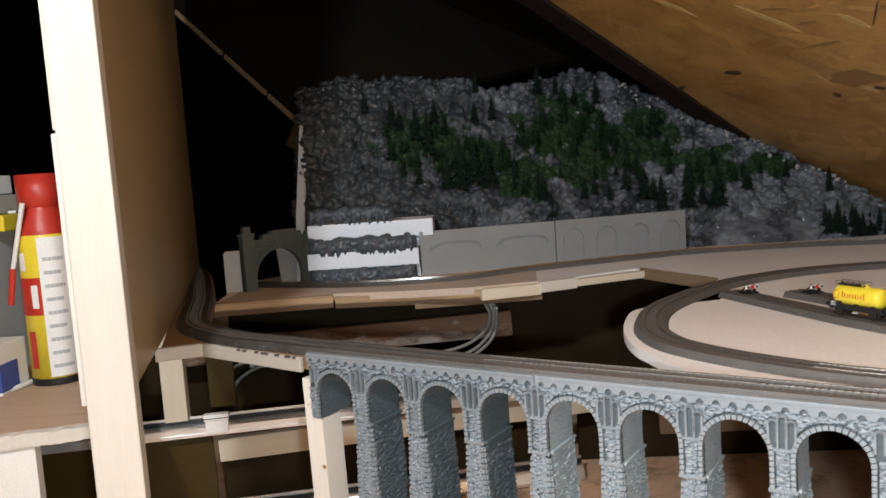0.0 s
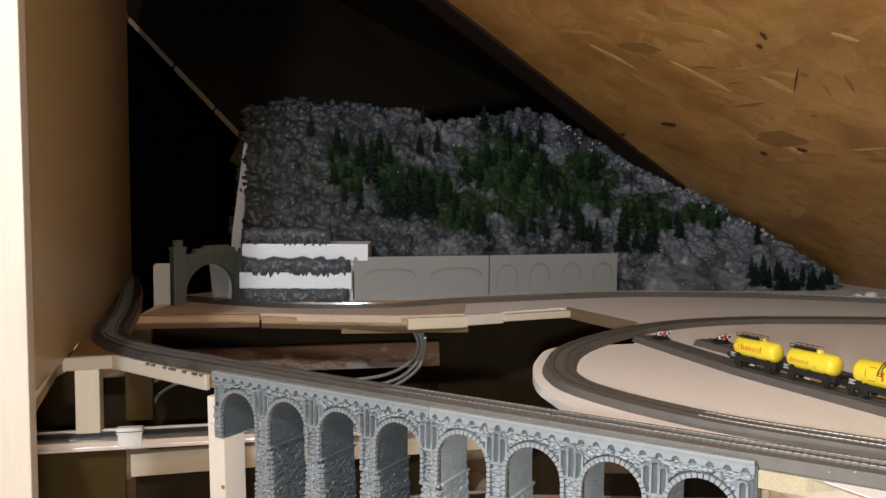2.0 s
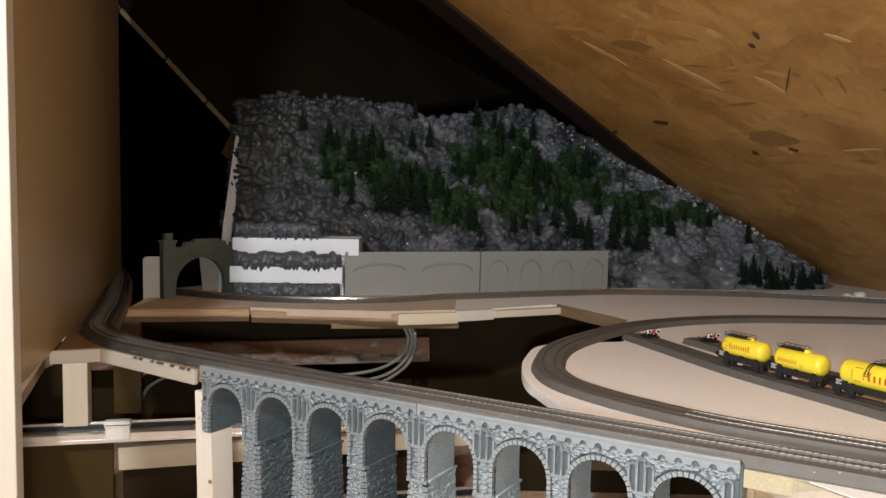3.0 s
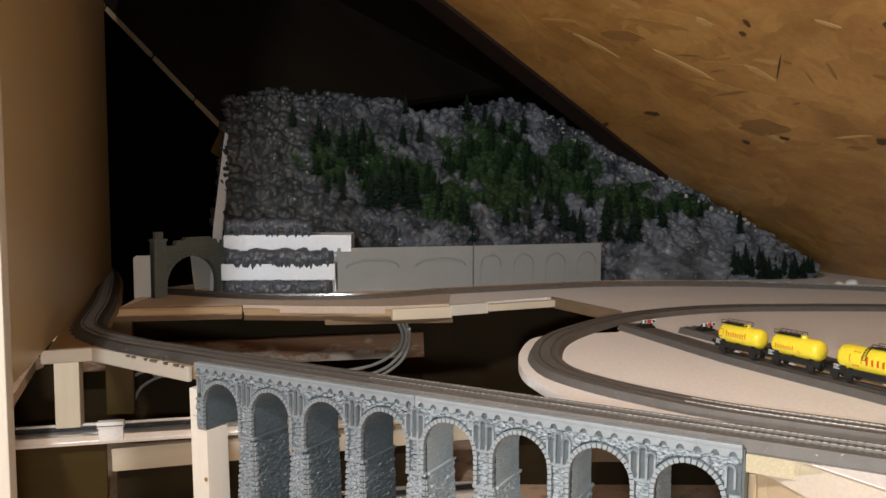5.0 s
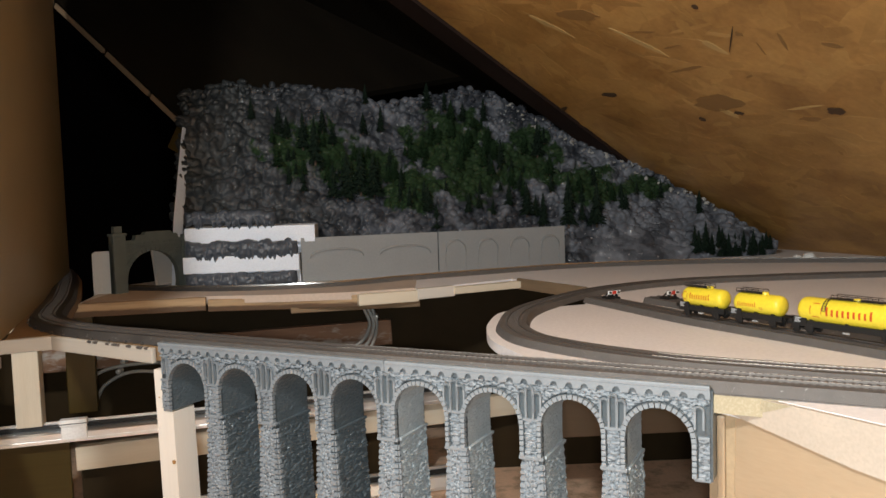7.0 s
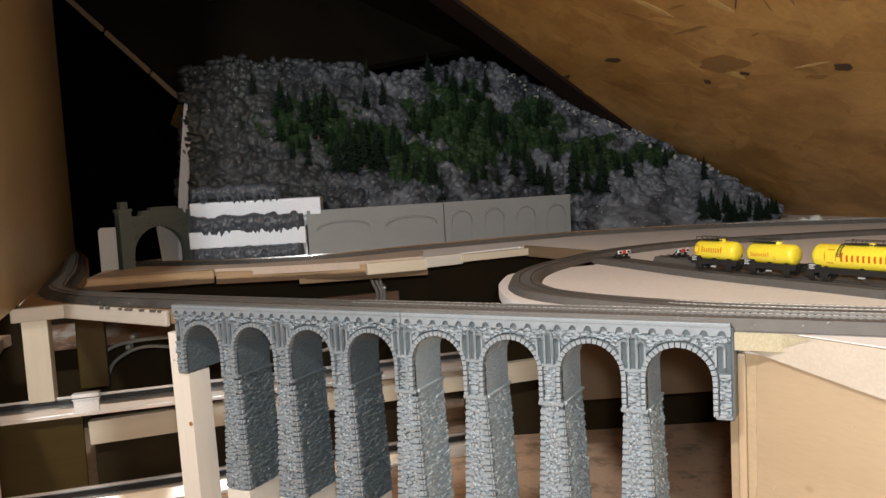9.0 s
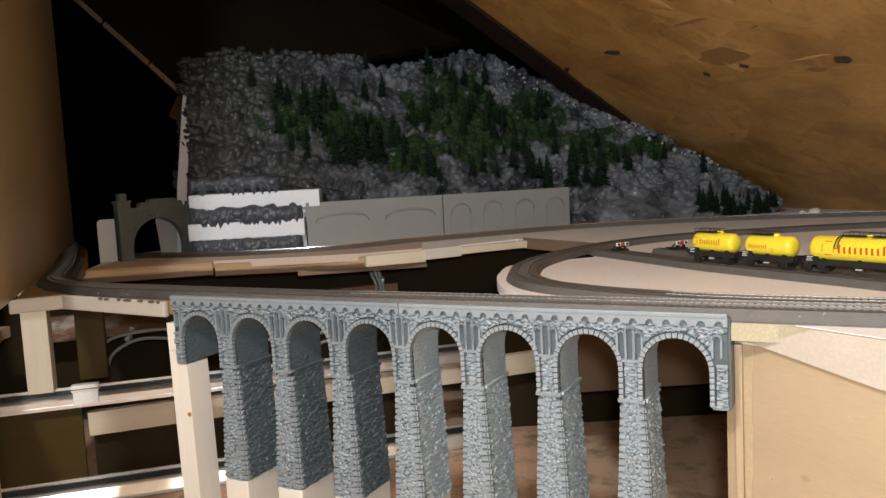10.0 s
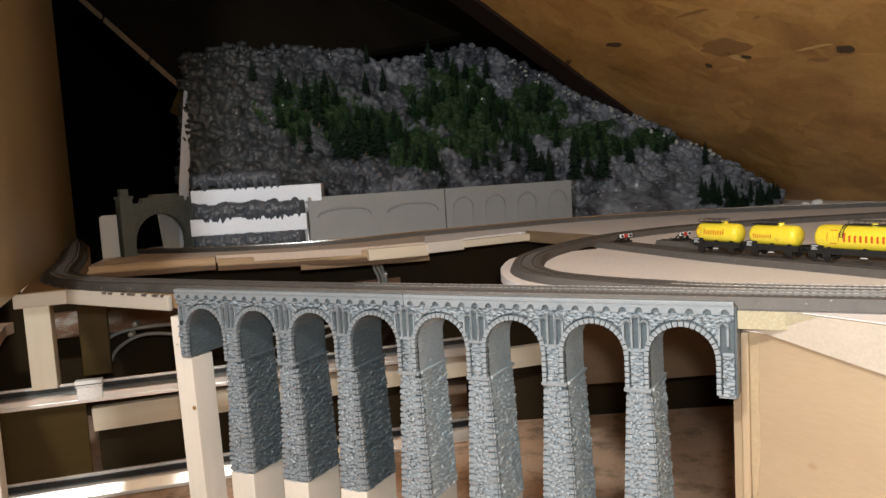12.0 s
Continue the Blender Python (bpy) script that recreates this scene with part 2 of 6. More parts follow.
def osb():
    g = Graph("osb_face", 0.42)
    a = g.voronoi(1.0, g.mapped((14, 36, 30), (0, 0, 0.5)), "Color")
    b = g.voronoi(1.0, g.mapped((30, 14, 30), (0, 0, -0.35)), "Color")
    n = g.noise(14, 5)
    sep = g.t.nodes.new("ShaderNodeSeparateColor")
    g.link(a, sep.inputs[0])
    sep2 = g.t.nodes.new("ShaderNodeSeparateColor")
    g.link(b, sep2.inputs[0])
    c1 = g.ramp(sep.outputs[0], (0.0, (0.3508, 0.1749, 0.04781)), (0.5, (0.458, 0.2449, 0.07031)), (1.0, (0.5457, 0.3149, 0.09798)))
    c2 = g.ramp(sep2.outputs[1], (0.0, (0.3313, 0.1662, 0.04499)), (1.0, (0.5262, 0.2975, 0.09)))
    c = g.mix(g.ramp(n, (0.42, (0, 0, 0)), (0.58, (1, 1, 1))), c1, c2)
    c = g.mix(0.35, c, g.ramp(g.noise(130, 4), (0.3, (0.3118, 0.1487, 0.03938)), (0.7, (0.5359, 0.3062, 0.09526))))
    blot = g.ramp(g.noise(7.5, 4), (0.32, (0.66, 0.60, 0.52)), (0.55, (1, 1, 1)), (0.75, (1.1, 1.1, 1.1)))
    g.colour(g.mix(1.0, c, blot, "MULTIPLY"))
    return g.bump(g.noise(90, 4), 0.2, 0.0005)


def strands():
    g = Graph("osb_strand", 0.48)
    c = g.ramp(g.island(), (0.0, (0.3021, 0.1487, 0.04082)), (0.12, (0.3898, 0.21, 0.06187)), (0.6, (0.458, 0.258, 0.07874)), (0.95, (0.5164, 0.2975, 0.09526)), (1.0, (0.5846, 0.3675, 0.1352)))
    f = g.noise(260, 4)
    c = g.mix(0.4, c, g.ramp(f, (0.3, (0.3898, 0.2055, 0.05905)), (0.7, (0.5262, 0.3062, 0.09526))))
    blot = g.ramp(g.noise(7.5, 4), (0.32, (0.66, 0.60, 0.52)), (0.55, (1, 1, 1)), (0.75, (1.1, 1.1, 1.1)))
    g.colour(g.mix(1.0, c, blot, "MULTIPLY"))
    return g.bump(f, 0.2, 0.0003)


FLOCK = ((-0.012, 0.182, 0.060, 0.040), (0.070, 0.152, 0.060, 0.038), (0.205, 0.194, 0.080, 0.050), (0.140, 0.118, 0.050, 0.030),
         (0.232, 0.132, 0.048, 0.036), (0.325, 0.165, 0.062, 0.050), (0.420, 0.118, 0.055, 0.032), (0.515, 0.112, 0.035, 0.020))


def rockfoam():
    """Painted expanding foam: dark grey, wet gloss, dry-brushed lumps, painted-in left shade and glints, with green
    flock in patches (x, height, half sizes).
    """
    g = Graph("rock_foam", 0.24)
    a = g.noise(55, 5)
    v = g.voronoi(190)
    sep = g.t.nodes.new("ShaderNodeSeparateXYZ")
    g.link(g.co, sep.inputs[0])
    px, pz = sep.outputs[0], g.math("SUBTRACT", sep.outputs[2], 0.988)
    grey = g.ramp(a, (0.30, (0.021, 0.024, 0.031)), (0.52, (0.043, 0.048, 0.059)), (0.75, (0.082, 0.089, 0.107)))
    # pale lumps, more of them towards +x
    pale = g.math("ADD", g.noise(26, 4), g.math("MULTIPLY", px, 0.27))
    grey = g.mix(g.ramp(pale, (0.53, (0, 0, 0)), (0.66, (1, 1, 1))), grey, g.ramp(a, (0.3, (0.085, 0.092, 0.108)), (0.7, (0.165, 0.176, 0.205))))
    # left end darker along x: its shade is put into the colour
    left_shade = g.math("ADD", g.math("MULTIPLY", px, 2.6), g.noise(9, 3))
    grey = g.mix(g.ramp(left_shade, (0.18, (0, 0, 0)), (0.72, (1, 1, 1))), g.ramp(a, (0.3, (0.017, 0.0195, 0.021)), (0.7, (0.048, 0.053, 0.056))), grey)
    # pale specks, more towards +x, stand in for glints
    glint_specks = g.ramp(g.math("ADD", g.noise(240, 2), g.math("MULTIPLY", px, 0.05)), (0.715, (0, 0, 0)), (0.735, (1, 1, 1)))
    grey = g.mix(glint_specks, grey, (0.40, 0.40, 0.41))
    rag = g.math("MULTIPLY", g.math("SUBTRACT", g.noise(38, 4), 0.5), 4.6)
    near = None
    for x, h, rx, rh in FLOCK:
        dx = g.math("DIVIDE", g.math("SUBTRACT", px, x), rx)
        dz = g.math("DIVIDE", g.math("SUBTRACT", pz, h), rh)
        r = g.math("ADD", g.math("MULTIPLY", dx, dx), g.math("MULTIPLY", dz, dz))
        near = r if near is None else g.math("MINIMUM", near, r)
    mask = g.ramp(g.math("MULTIPLY", g.math("ADD", near, rag), 0.5), (0.36, (1, 1, 1)), (0.56, (0, 0, 0)))
    green = g.ramp(g.noise(330, 3), (0.3, (0.007, 0.018, 0.006)), (0.7, (0.018, 0.045, 0.012)))
    g.colour(g.mix(mask, grey, green))
    g.rough(mask, 0.55, 0.9)
    g.b.inputs["Specular IOR Level"].default_value = 0.30
    g.b.inputs["Coat Weight"].default_value = 0.30
    g.b.inputs["Coat Roughness"].default_value = 0.10
    return g.bump(g.math("ADD", v, g.math("MULTIPLY", g.noise(500, 3), 0.4)), 0.10, 0.0010)


M_OSB, M_STRAND, M_ROCK = osb(), strands(), rockfoam()
M_JOINT_FOAM = plain("pale_joint_foam", (0.30, 0.29, 0.27), 0.4, 0, 0.4, 120, 500, 0.4, 0.0006)
M_FOAM_BEAD = plain("grey_foam_bead", (0.070, 0.080, 0.098), 0.40, 0, 0.3, 120, 500, 0.4, 0.0006)


def glow(name, c, power):
    g = Graph(name, 0.3)
    g.colour(scaled(c, 0.6))
    g.b.inputs["Emission Color"].default_value = (*c, 1)
    g.b.inputs["Emission Strength"].default_value = power
    return g.mat


M_TAIL = glow("tail_light", (1.0, 0.05, 0.03), 6.0)

# ---------------------------------------------------------------- mesh helpers


def mesh_of(name, bm, material, smooth=False):
    bmesh.ops.recalc_face_normals(bm, faces=bm.faces)
    me = bpy.data.meshes.new(name)
    bm.to_mesh(me)
    bm.free()
    me.materials.append(material)
    if smooth:
        for p in me.polygons:
            p.use_smooth = True
    return me


def thing(name, bm, material, m=None, smooth=False):
    """A top-level mesh object, or with no bmesh an Empty."""
    ob = new(name, mesh_of(name, bm, material, smooth) if bm else None)
    if m is not None:
        ob.matrix_world = m
    return ob


def part(name, bm, material, parent, label="", m=None, smooth=False):
    """ONE mesh object under a thing or under a part, in the parent's own axes."""
    ob = new(name, mesh_of(name, bm, material, smooth) if isinstance(bm, bmesh.types.BMesh) else bm)
    ob.parent = parent
    if m is not None:
        ob.matrix_basis = m
    return tagged(ob, label)


def box(bm, x0, x1, y0, y1, z0, z1, m=None, bevel=0.0):
    out = bmesh.ops.create_cube(bm, size=1.0)["verts"]
    for v in out:
        v.co = Vector((x0 + (v.co.x + 0.5) * (x1 - x0), y0 + (v.co.y + 0.5) * (y1 - y0), z0 + (v.co.z + 0.5) * (z1 - z0)))
    if bevel:
        edges = list({e for v in out for e in v.link_edges})
        got = bmesh.ops.bevel(bm, geom=edges, offset=bevel, segments=2, affect="EDGES", profile=0.6)
        out = list({v for f in got["faces"] for v in f.verts} | {v for v in out if v.is_valid})
    if m is not None:
        for v in out:
            v.co = m @ v.co
    return bm


def cyl(bm, a, b, r0, r1=None, n=16, caps=True):
    a, b = Vector(a), Vector(b)
    r1 = r0 if r1 is None else r1
    d = b - a
    m = Matrix.Translation((a + b) / 2) @ d.to_track_quat("Z", "Y").to_matrix().to_4x4()
    bmesh.ops.create_cone(bm, cap_ends=caps, segments=n, radius1=r0, radius2=r1, depth=d.length, matrix=m)
    return bm


def prism(bm, outline, axis, lo, hi):
    """An outline of (p, q) pairs pushed along an axis: 'z' takes x, y; 'y' takes x, z."""
    def at(p, q, h):
        return (p, q, h) if axis == "z" else (p, h, q)
    a = [bm.verts.new(at(p, q, lo)) for p, q in outline]
    b = [bm.verts.new(at(p, q, hi)) for p, q in outline]
    bm.faces.new(a)
    bm.faces.new(list(reversed(b)))
    n = len(a)
    for i in range(n):
        bm.faces.new((a[i], b[i], b[(i + 1) % n], a[(i + 1) % n]))
    return bm


def soft_edges(bm, offset, angle=40):
    edges = [e for e in bm.edges if len(e.link_faces) == 2 and e.calc_face_angle(0) > radians(angle)]
    bmesh.ops.bevel(bm, geom=edges, offset=offset, segments=2, affect="EDGES", profile=0.6)
    return bm


def smooth_line(points, step=0.006):
    """A Catmull-Rom line through the points, in even steps."""
    p = [Vector(q) for q in points]
    p = [p[0] * 2 - p[1]] + p + [p[-1] * 2 - p[-2]]
    dense = []
    for i in range(1, len(p) - 2):
        a, b, c, d = p[i - 1:i + 3]
        for k in range(24):
            t = k / 24
            dense.append(0.5 * ((2 * b) + (c - a) * t + (2 * a - 5 * b + 4 * c - d) * t * t + (3 * b - a - 3 * c + d) * t ** 3))
    dense.append(p[-2])
    out, left = [dense[0]], step
    for a, b in zip(dense, dense[1:]):
        d = (b - a).length
        while d >= left and d > 1e-9:
            a = a + (b - a) * (left / d)
            out.append(a)
            d, left = (b - a).length, step
        left -= d
    if (out[-1] - dense[-1]).length > step * 0.3:
        out.append(dense[-1])
    return out


def sweep(bm, line, profile, closed=True):
    """A profile of (across, up) pairs along a level line."""
    rings = []
    for i, p in enumerate(line):
        d = (line[min(i + 1, len(line) - 1)] - line[max(i - 1, 0)])
        d.z = 0
        d.normalize()
        side = Vector((d.y, -d.x, 0))
        rings.append([bm.verts.new(p + side * a + Vector((0, 0, h))) for a, h in profile])
    n = len(profile)
    for r, s in zip(rings, rings[1:]):
        for k in range(n if closed else n - 1):
            bm.faces.new((r[k], r[(k + 1) % n], s[(k + 1) % n], s[k]))
    if closed:
        bm.faces.new(list(reversed(rings[0])))
        bm.faces.new(rings[-1])
    return bm


def tube(bm, line, r, n=8):
    return sweep(bm, line, [(r * math.cos(2 * math.pi * k / n), r * math.sin(2 * math.pi * k / n)) for k in range(n)])


def plank(name, a, b, wide, high, material, label, category, z_top=None, kind="", bevel=0.0012, group=""):
    """A straight timber between two points of its middle line; grain along it."""
    a, b = Vector(a), Vector(b)
    d = b - a
    m = Matrix.Translation(a) @ d.to_track_quat("X", "Z").to_matrix().to_4x4()
    bm = box(bmesh.new(), 0, d.length, -wide / 2, wide / 2, -high / 2, high / 2, None, bevel)
    return tagged(thing(name, bm, material, m), label, category, group, kind)


def post(name, x, y, turn, wide, deep, z0, z1, material, label, category="post", lean=(0, 0), kind="", group=""):
    """An upright timber, grain upwards; x, y: middle of its front face; turn: degrees of its front."""
    m = pose(x, y, z0, 0, 0, turn) @ pose(0, 0, 0, lean[0], lean[1], 0) @ pose(0, 0, 0, 0, -90, 0)
    bm = box(bmesh.new(), 0, z1 - z0, 0, deep, -wide / 2, wide / 2, None, 0.0012)
    return tagged(thing(name, bm, material, m), label, category, group, kind)

# ---------------------------------------------------------------- setting
DECK, RAILTOP = 0.991, 0.9976
SHELF = 0.7425


def roof_z(x, y):
    return 1.298 - 0.565 * (x - 0.315) - 0.163 * (y - 0.915)


def quad_slab(name, corners, thick, material, label, category, kind="structure"):
    """A flat sheet through four corners, thickened away from the viewer's side, in its own axes."""
    p = [Vector(c) for c in corners]
    ex = (p[1] - p[0]).normalized()
    nz = ex.cross(p[3] - p[0]).normalized()
    ey = nz.cross(ex)
    m = Matrix((ex, ey, nz)).transposed().to_4x4()
    m.translation = p[0]
    inv = m.inverted()
    q = [inv @ v for v in p]
    bm = prism(bmesh.new(), [(v.x, v.y) for v in q], "z", 0, thick)
    return tagged(thing(name, bm, material, m), label, category, "", kind)


# lower shelf; added near-black walls and ceiling paint the attic's darkness
bm = box(bmesh.new(), -2.2, 2.2, -1.2, 2.4, SHELF - 0.02, SHELF)
tagged(thing("floor", bm, M_FLOOR), "brown hardboard shelf below the railway layout", "floor", "", "structure")
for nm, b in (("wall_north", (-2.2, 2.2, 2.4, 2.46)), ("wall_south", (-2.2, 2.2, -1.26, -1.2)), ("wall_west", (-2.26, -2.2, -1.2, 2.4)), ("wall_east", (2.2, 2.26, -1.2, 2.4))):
    tagged(thing(nm, box(bmesh.new(), *b, 0.0, 2.6), M_ATTIC_BLACK), "near-black wall added to close the unlit attic", "wall", "", "structure")
tagged(thing("ceiling", box(bmesh.new(), -2.2, 2.2, -1.2, 2.4, 2.6, 2.65), M_ATTIC_BLACK), "near-black ceiling added to close the unlit attic", "ceiling", "", "structure")

# sloping roof sheet: its far edge runs down to the right over the mountain
corners = [(-0.55, 0.805), (1.02, 1.48), (1.25, 1.45), (1.25, -0.9), (-0.55, -0.9)]
ru = Vector((1, 0, -0.565)).normalized()
rn = Vector((0.565, 0.163, 1)).normalized()
rv = rn.cross(ru)
RM = Matrix((ru, rv, rn)).transposed().to_4x4()
RM.translation = (0.315, 0.915, 1.298)
RI = RM.inverted()


def on_roof(x, y):
    v = RI @ Vector((x, y, roof_z(x, y)))
    return v.x, v.y


roof = tagged(thing("roof_sheet", prism(bmesh.new(), [on_roof(*c) for c in corners], "z", 0.0, 0.018), M_OSB, RM),
              "sloping bare oriented strand board under the roof", "roof board", "", "structure")

# flakes that lie proud on the board's face
rnd = random.Random(5)
verts, faces = [], []
for i in range(1500):
    x, y = rnd.uniform(-0.1, 0.98), rnd.uniform(0.15, 1.30)
    if y > 0.815 + 0.43 * (x + 0.55) - 0.035:
        continue
    cx, cy = on_roof(x, y)
    a = rnd.uniform(0, 3.14) if rnd.random() < 0.6 else rnd.gauss(2.15, 0.4)
    ln, wd = rnd.uniform(0.008, 0.040), rnd.uniform(0.0025, 0.011)
    h = -rnd.uniform(0.00003, 0.00014)
    ca, sa = math.cos(a), math.sin(a)
    ring = []
    for k in range(7):
        px, py = ((-1, -0.5), (-0.4, -1), (0.5, -0.9), (1, -0.2), (0.7, 0.8), (-0.2, 1), (-0.9, 0.5))[k]
        px, py = px * ln * rnd.uniform(0.75, 1.1), py * wd * rnd.uniform(0.6, 1.1)
        ring.append((cx + px * ca - py * sa, cy + px * sa + py * ca))
    s = len(verts)
    verts += [(p, q, h) for p, q in ring] + [(p, q, 0.0005) for p, q in ring]
    faces.append(tuple(range(s + 6, s - 1, -1)))
    faces += [(s + k, s + (k + 1) % 7, s + 7 + (k + 1) % 7, s + 7 + k) for k in range(7)]
me = bpy.data.meshes.new("strand")
me.from_pydata(verts, [], faces)
me.materials.append(M_STRAND)
tagged(part("strand", me, M_STRAND, roof), kind="stuff")
# chips and knots that stand out: tone, both ends, half width
MARKS = (
    ("d", 0.394, 1.078, 0.408, 1.050, 0.0064),
    ("d", 0.388, 0.759, 0.397, 0.765, 0.0036),
    ("d", 0.395, 0.784, 0.399, 0.778, 0.0050),
    ("b", 0.297, 0.942, 0.336, 0.892, 0.0172),
    ("b", 0.369, 0.891, 0.387, 0.862, 0.0037),
    ("b", 0.429, 0.923, 0.446, 0.873, 0.0051),
    ("b", 0.477, 0.965, 0.500, 0.903, 0.0277),
    ("d", 0.509, 0.932, 0.516, 0.922, 0.0054),
    ("d", 0.492, 0.990, 0.500, 0.990, 0.0071),
    ("d", 0.561, 0.826, 0.567, 0.807, 0.0086),
    ("b", 0.555, 0.868, 0.565, 0.845, 0.0081),
    ("d", 0.434, 0.779, 0.450, 0.819, 0.0011),
    ("b", 0.439, 0.786, 0.446, 0.782, 0.0065),
    ("b", 0.459, 0.781, 0.473, 0.791, 0.0019),
    ("b", 0.464, 0.750, 0.483, 0.765, 0.0033),
    ("b", 0.495, 0.728, 0.508, 0.717, 0.0068),
    ("d", 0.459, 0.659, 0.468, 0.657, 0.0054),
    ("b", 0.457, 0.673, 0.461, 0.676, 0.0020),
    ("b", 0.483, 0.849, 0.484, 0.838, 0.0032),
    ("b", 0.405, 0.884, 0.413, 0.861, 0.0029),
    ("d", 0.368, 1.211, 0.372, 1.180, 0.0049),
    ("p", 0.422, 0.831, 0.452, 0.826, 0.0060),
    ("p", 0.495, 0.945, 0.517, 0.937, 0.0073),
    ("p", 0.538, 0.866, 0.551, 0.821, 0.0025),
    ("p", 0.275, 0.978, 0.324, 0.968, 0.0063),
    ("p", 0.355, 0.904, 0.409, 0.895, 0.0055),
    ("p", 0.359, 0.803, 0.374, 0.799, 0.0076),
    ("p", 0.426, 0.704, 0.443, 0.694, 0.0034),
)
for i, (tone, x0, y0, x1, y1, wd) in enumerate(MARKS):
    p, q = Vector(on_roof(x0, y0)), Vector(on_roof(x1, y1))
    mid, along_ = (p + q) / 2, (q - p) / 2
    over_ = Vector((-along_.y, along_.x)).normalized() * wd * (0.55 if tone == "b" else 0.75)
    bm = bmesh.new()
    bmesh.ops.create_cone(bm, cap_ends=True, segments=16, radius1=1, radius2=1, depth=1)
    for v in bm.verts:
        w = 1 + 0.45 * noise.noise(Vector((v.co.x * 1.7 + i * 9, v.co.y * 1.7, 0)))
        at = mid + along_ * v.co.x * w + over_ * v.co.y * w
        v.co = Vector((at.x, at.y, v.co.z * 0.0004 - (0.0008 if tone == "d" else 0.0003)))
    part({"d": "dark_chip", "b": "brown_flake", "p": "pale_flake"}[tone], bm, {"d": M_CHIP, "b": M_CHIP_BROWN, "p": M_CHIP_PALE}[tone], roof, {"d": "dark chip or knot in the board", "b": "brown wood flake", "p": "pale wood flake"}[tone])

# rafter beyond the sheet's edge, then near-black boarding filling the dark area further back
ed = Vector((1.57, 0.675, 0)).normalized()


def beside(t, off):
    x, y = -0.55 + 1.57 * t, 0.805 + 0.675 * t
    return x - ed.y * off, y + ed.x * off


raf = [on_roof(*beside(0, 0.002)), on_roof(*beside(1, 0.002)), on_roof(*beside(1, 0.055)), on_roof(*beside(0, 0.055))]
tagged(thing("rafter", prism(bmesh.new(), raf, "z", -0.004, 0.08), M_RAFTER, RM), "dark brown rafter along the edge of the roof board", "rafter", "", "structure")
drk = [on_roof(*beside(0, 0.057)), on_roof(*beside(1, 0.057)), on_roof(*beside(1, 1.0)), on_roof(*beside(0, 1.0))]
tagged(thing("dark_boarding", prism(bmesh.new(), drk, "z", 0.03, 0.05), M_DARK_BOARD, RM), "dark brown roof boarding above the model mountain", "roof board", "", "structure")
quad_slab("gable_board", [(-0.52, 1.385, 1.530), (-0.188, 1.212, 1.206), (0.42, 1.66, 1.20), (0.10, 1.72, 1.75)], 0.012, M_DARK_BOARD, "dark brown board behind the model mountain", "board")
for t0, t1 in ((0.0, 0.36), (0.375, 0.62), (0.635, 0.84), (0.85, 0.99)):
    a, b = Vector((-0.52, 1.383, 1.528)), Vector((-0.188, 1.209, 1.208))
    plank("roof_lath", a.lerp(b, t0), a.lerp(b, t1), 0.006, 0.008, M_PINE_OLD, "thin pale lath along the edge of a dark board", "lath", group="laths on the dark board", bevel=0.0008)
plank("roof_cleat", (-0.205, 1.218, 1.194), (-0.165, 1.205, 1.170), 0.012, 0.034, M_OLIVE_BOARD, "short dark brown wooden cleat at the top of the foam mountain", "cleat")

# left panel and post
pd = Vector((-0.27, 1.0, 0)).normalized()
ang = math.degrees(math.atan2(pd.y, pd.x))
PM = pose(-0.1785, 0.5385, 0, 0, 0, ang)
bm = box(bmesh.new(), 0, 0.688, 0, 0.006, 0.9965, 1.75)
panel = tagged(thing("wall_panel", bm, M_PANEL, PM), "brown hardboard panel standing along the track, raw front edge", "panel", "", "structure")
bm = box(bmesh.new(), -0.004, -0.0005, -0.0005, 0.0065, 0.9955, 1.75)
part("panel_edge", bm, M_PLY_EDGE, panel, "raw pale edge of the board")
post("front_post", -0.1875, 0.520, 15.1, 0.0295, 0.020, SHELF, 1.75, M_FRONT_POST, "pale planed softwood post at the end of the panel", "post")
post("back_batten", -0.2098, 0.540, 15.1, 0.0135, 0.018, 0.985, 1.165, M_PINE_PALE, "short pale batten beside the softwood post", "batten")
post("upper_batten", -0.2092, 0.541, 15.1, 0.0125, 0.018, 1.167, 1.75, M_PINE_PALE, "upper pale batten beside the softwood post", "batten")


def outlined(name, pts, z0, z1, material, label, category, kind="structure"):
    return tagged(thing(name, prism(bmesh.new(), pts, "z", z0, z1), material), label, category, "", kind)


# the layout's deck, one sheet with a bay cut into it
EYE0 = Vector((0.0762, 0.0307, 0))


def nearer(pts, k=0.978):
    """The outline's points drawn in towards the viewer's side by a small share."""
    return [(EYE0.x + (x - EYE0.x) * k, EYE0.y + (y - EYE0.y) * k) for x, y in pts]


loop_edge = nearer([tuple(v)[:2] for v in smooth_line([(0.277, 0.766, 0), (0.235, 0.757, 0), (0.194, 0.742, 0), (0.173, 0.690, 0), (0.164, 0.646, 0), (0.162, 0.606, 0), (0.166, 0.580, 0), (0.178, 0.532, 0), (0.205, 0.478, 0)], 0.010)])
loop_edge.append((0.2455, 0.407))
rear_edge = nearer([(-0.262, 0.939), (-0.120, 0.955), (-0.03, 0.940), (0.05, 0.937), (0.125, 0.954), (0.16, 0.966), (0.252, 1.012), (0.285, 0.951), (0.313, 0.881), (0.305, 0.815)])
deck_out = [(1.12, 1.75), (-0.20, 1.75), (-0.20, 1.17), (-0.262, 1.09), (-0.247, 0.925)] + rear_edge + loop_edge + [(0.420, 0.075), (1.12, 0.075)]
outlined("deck", deck_out, DECK - 0.007, DECK, M_DECK, "beige painted layout board with a bay cut into it", "layout board")
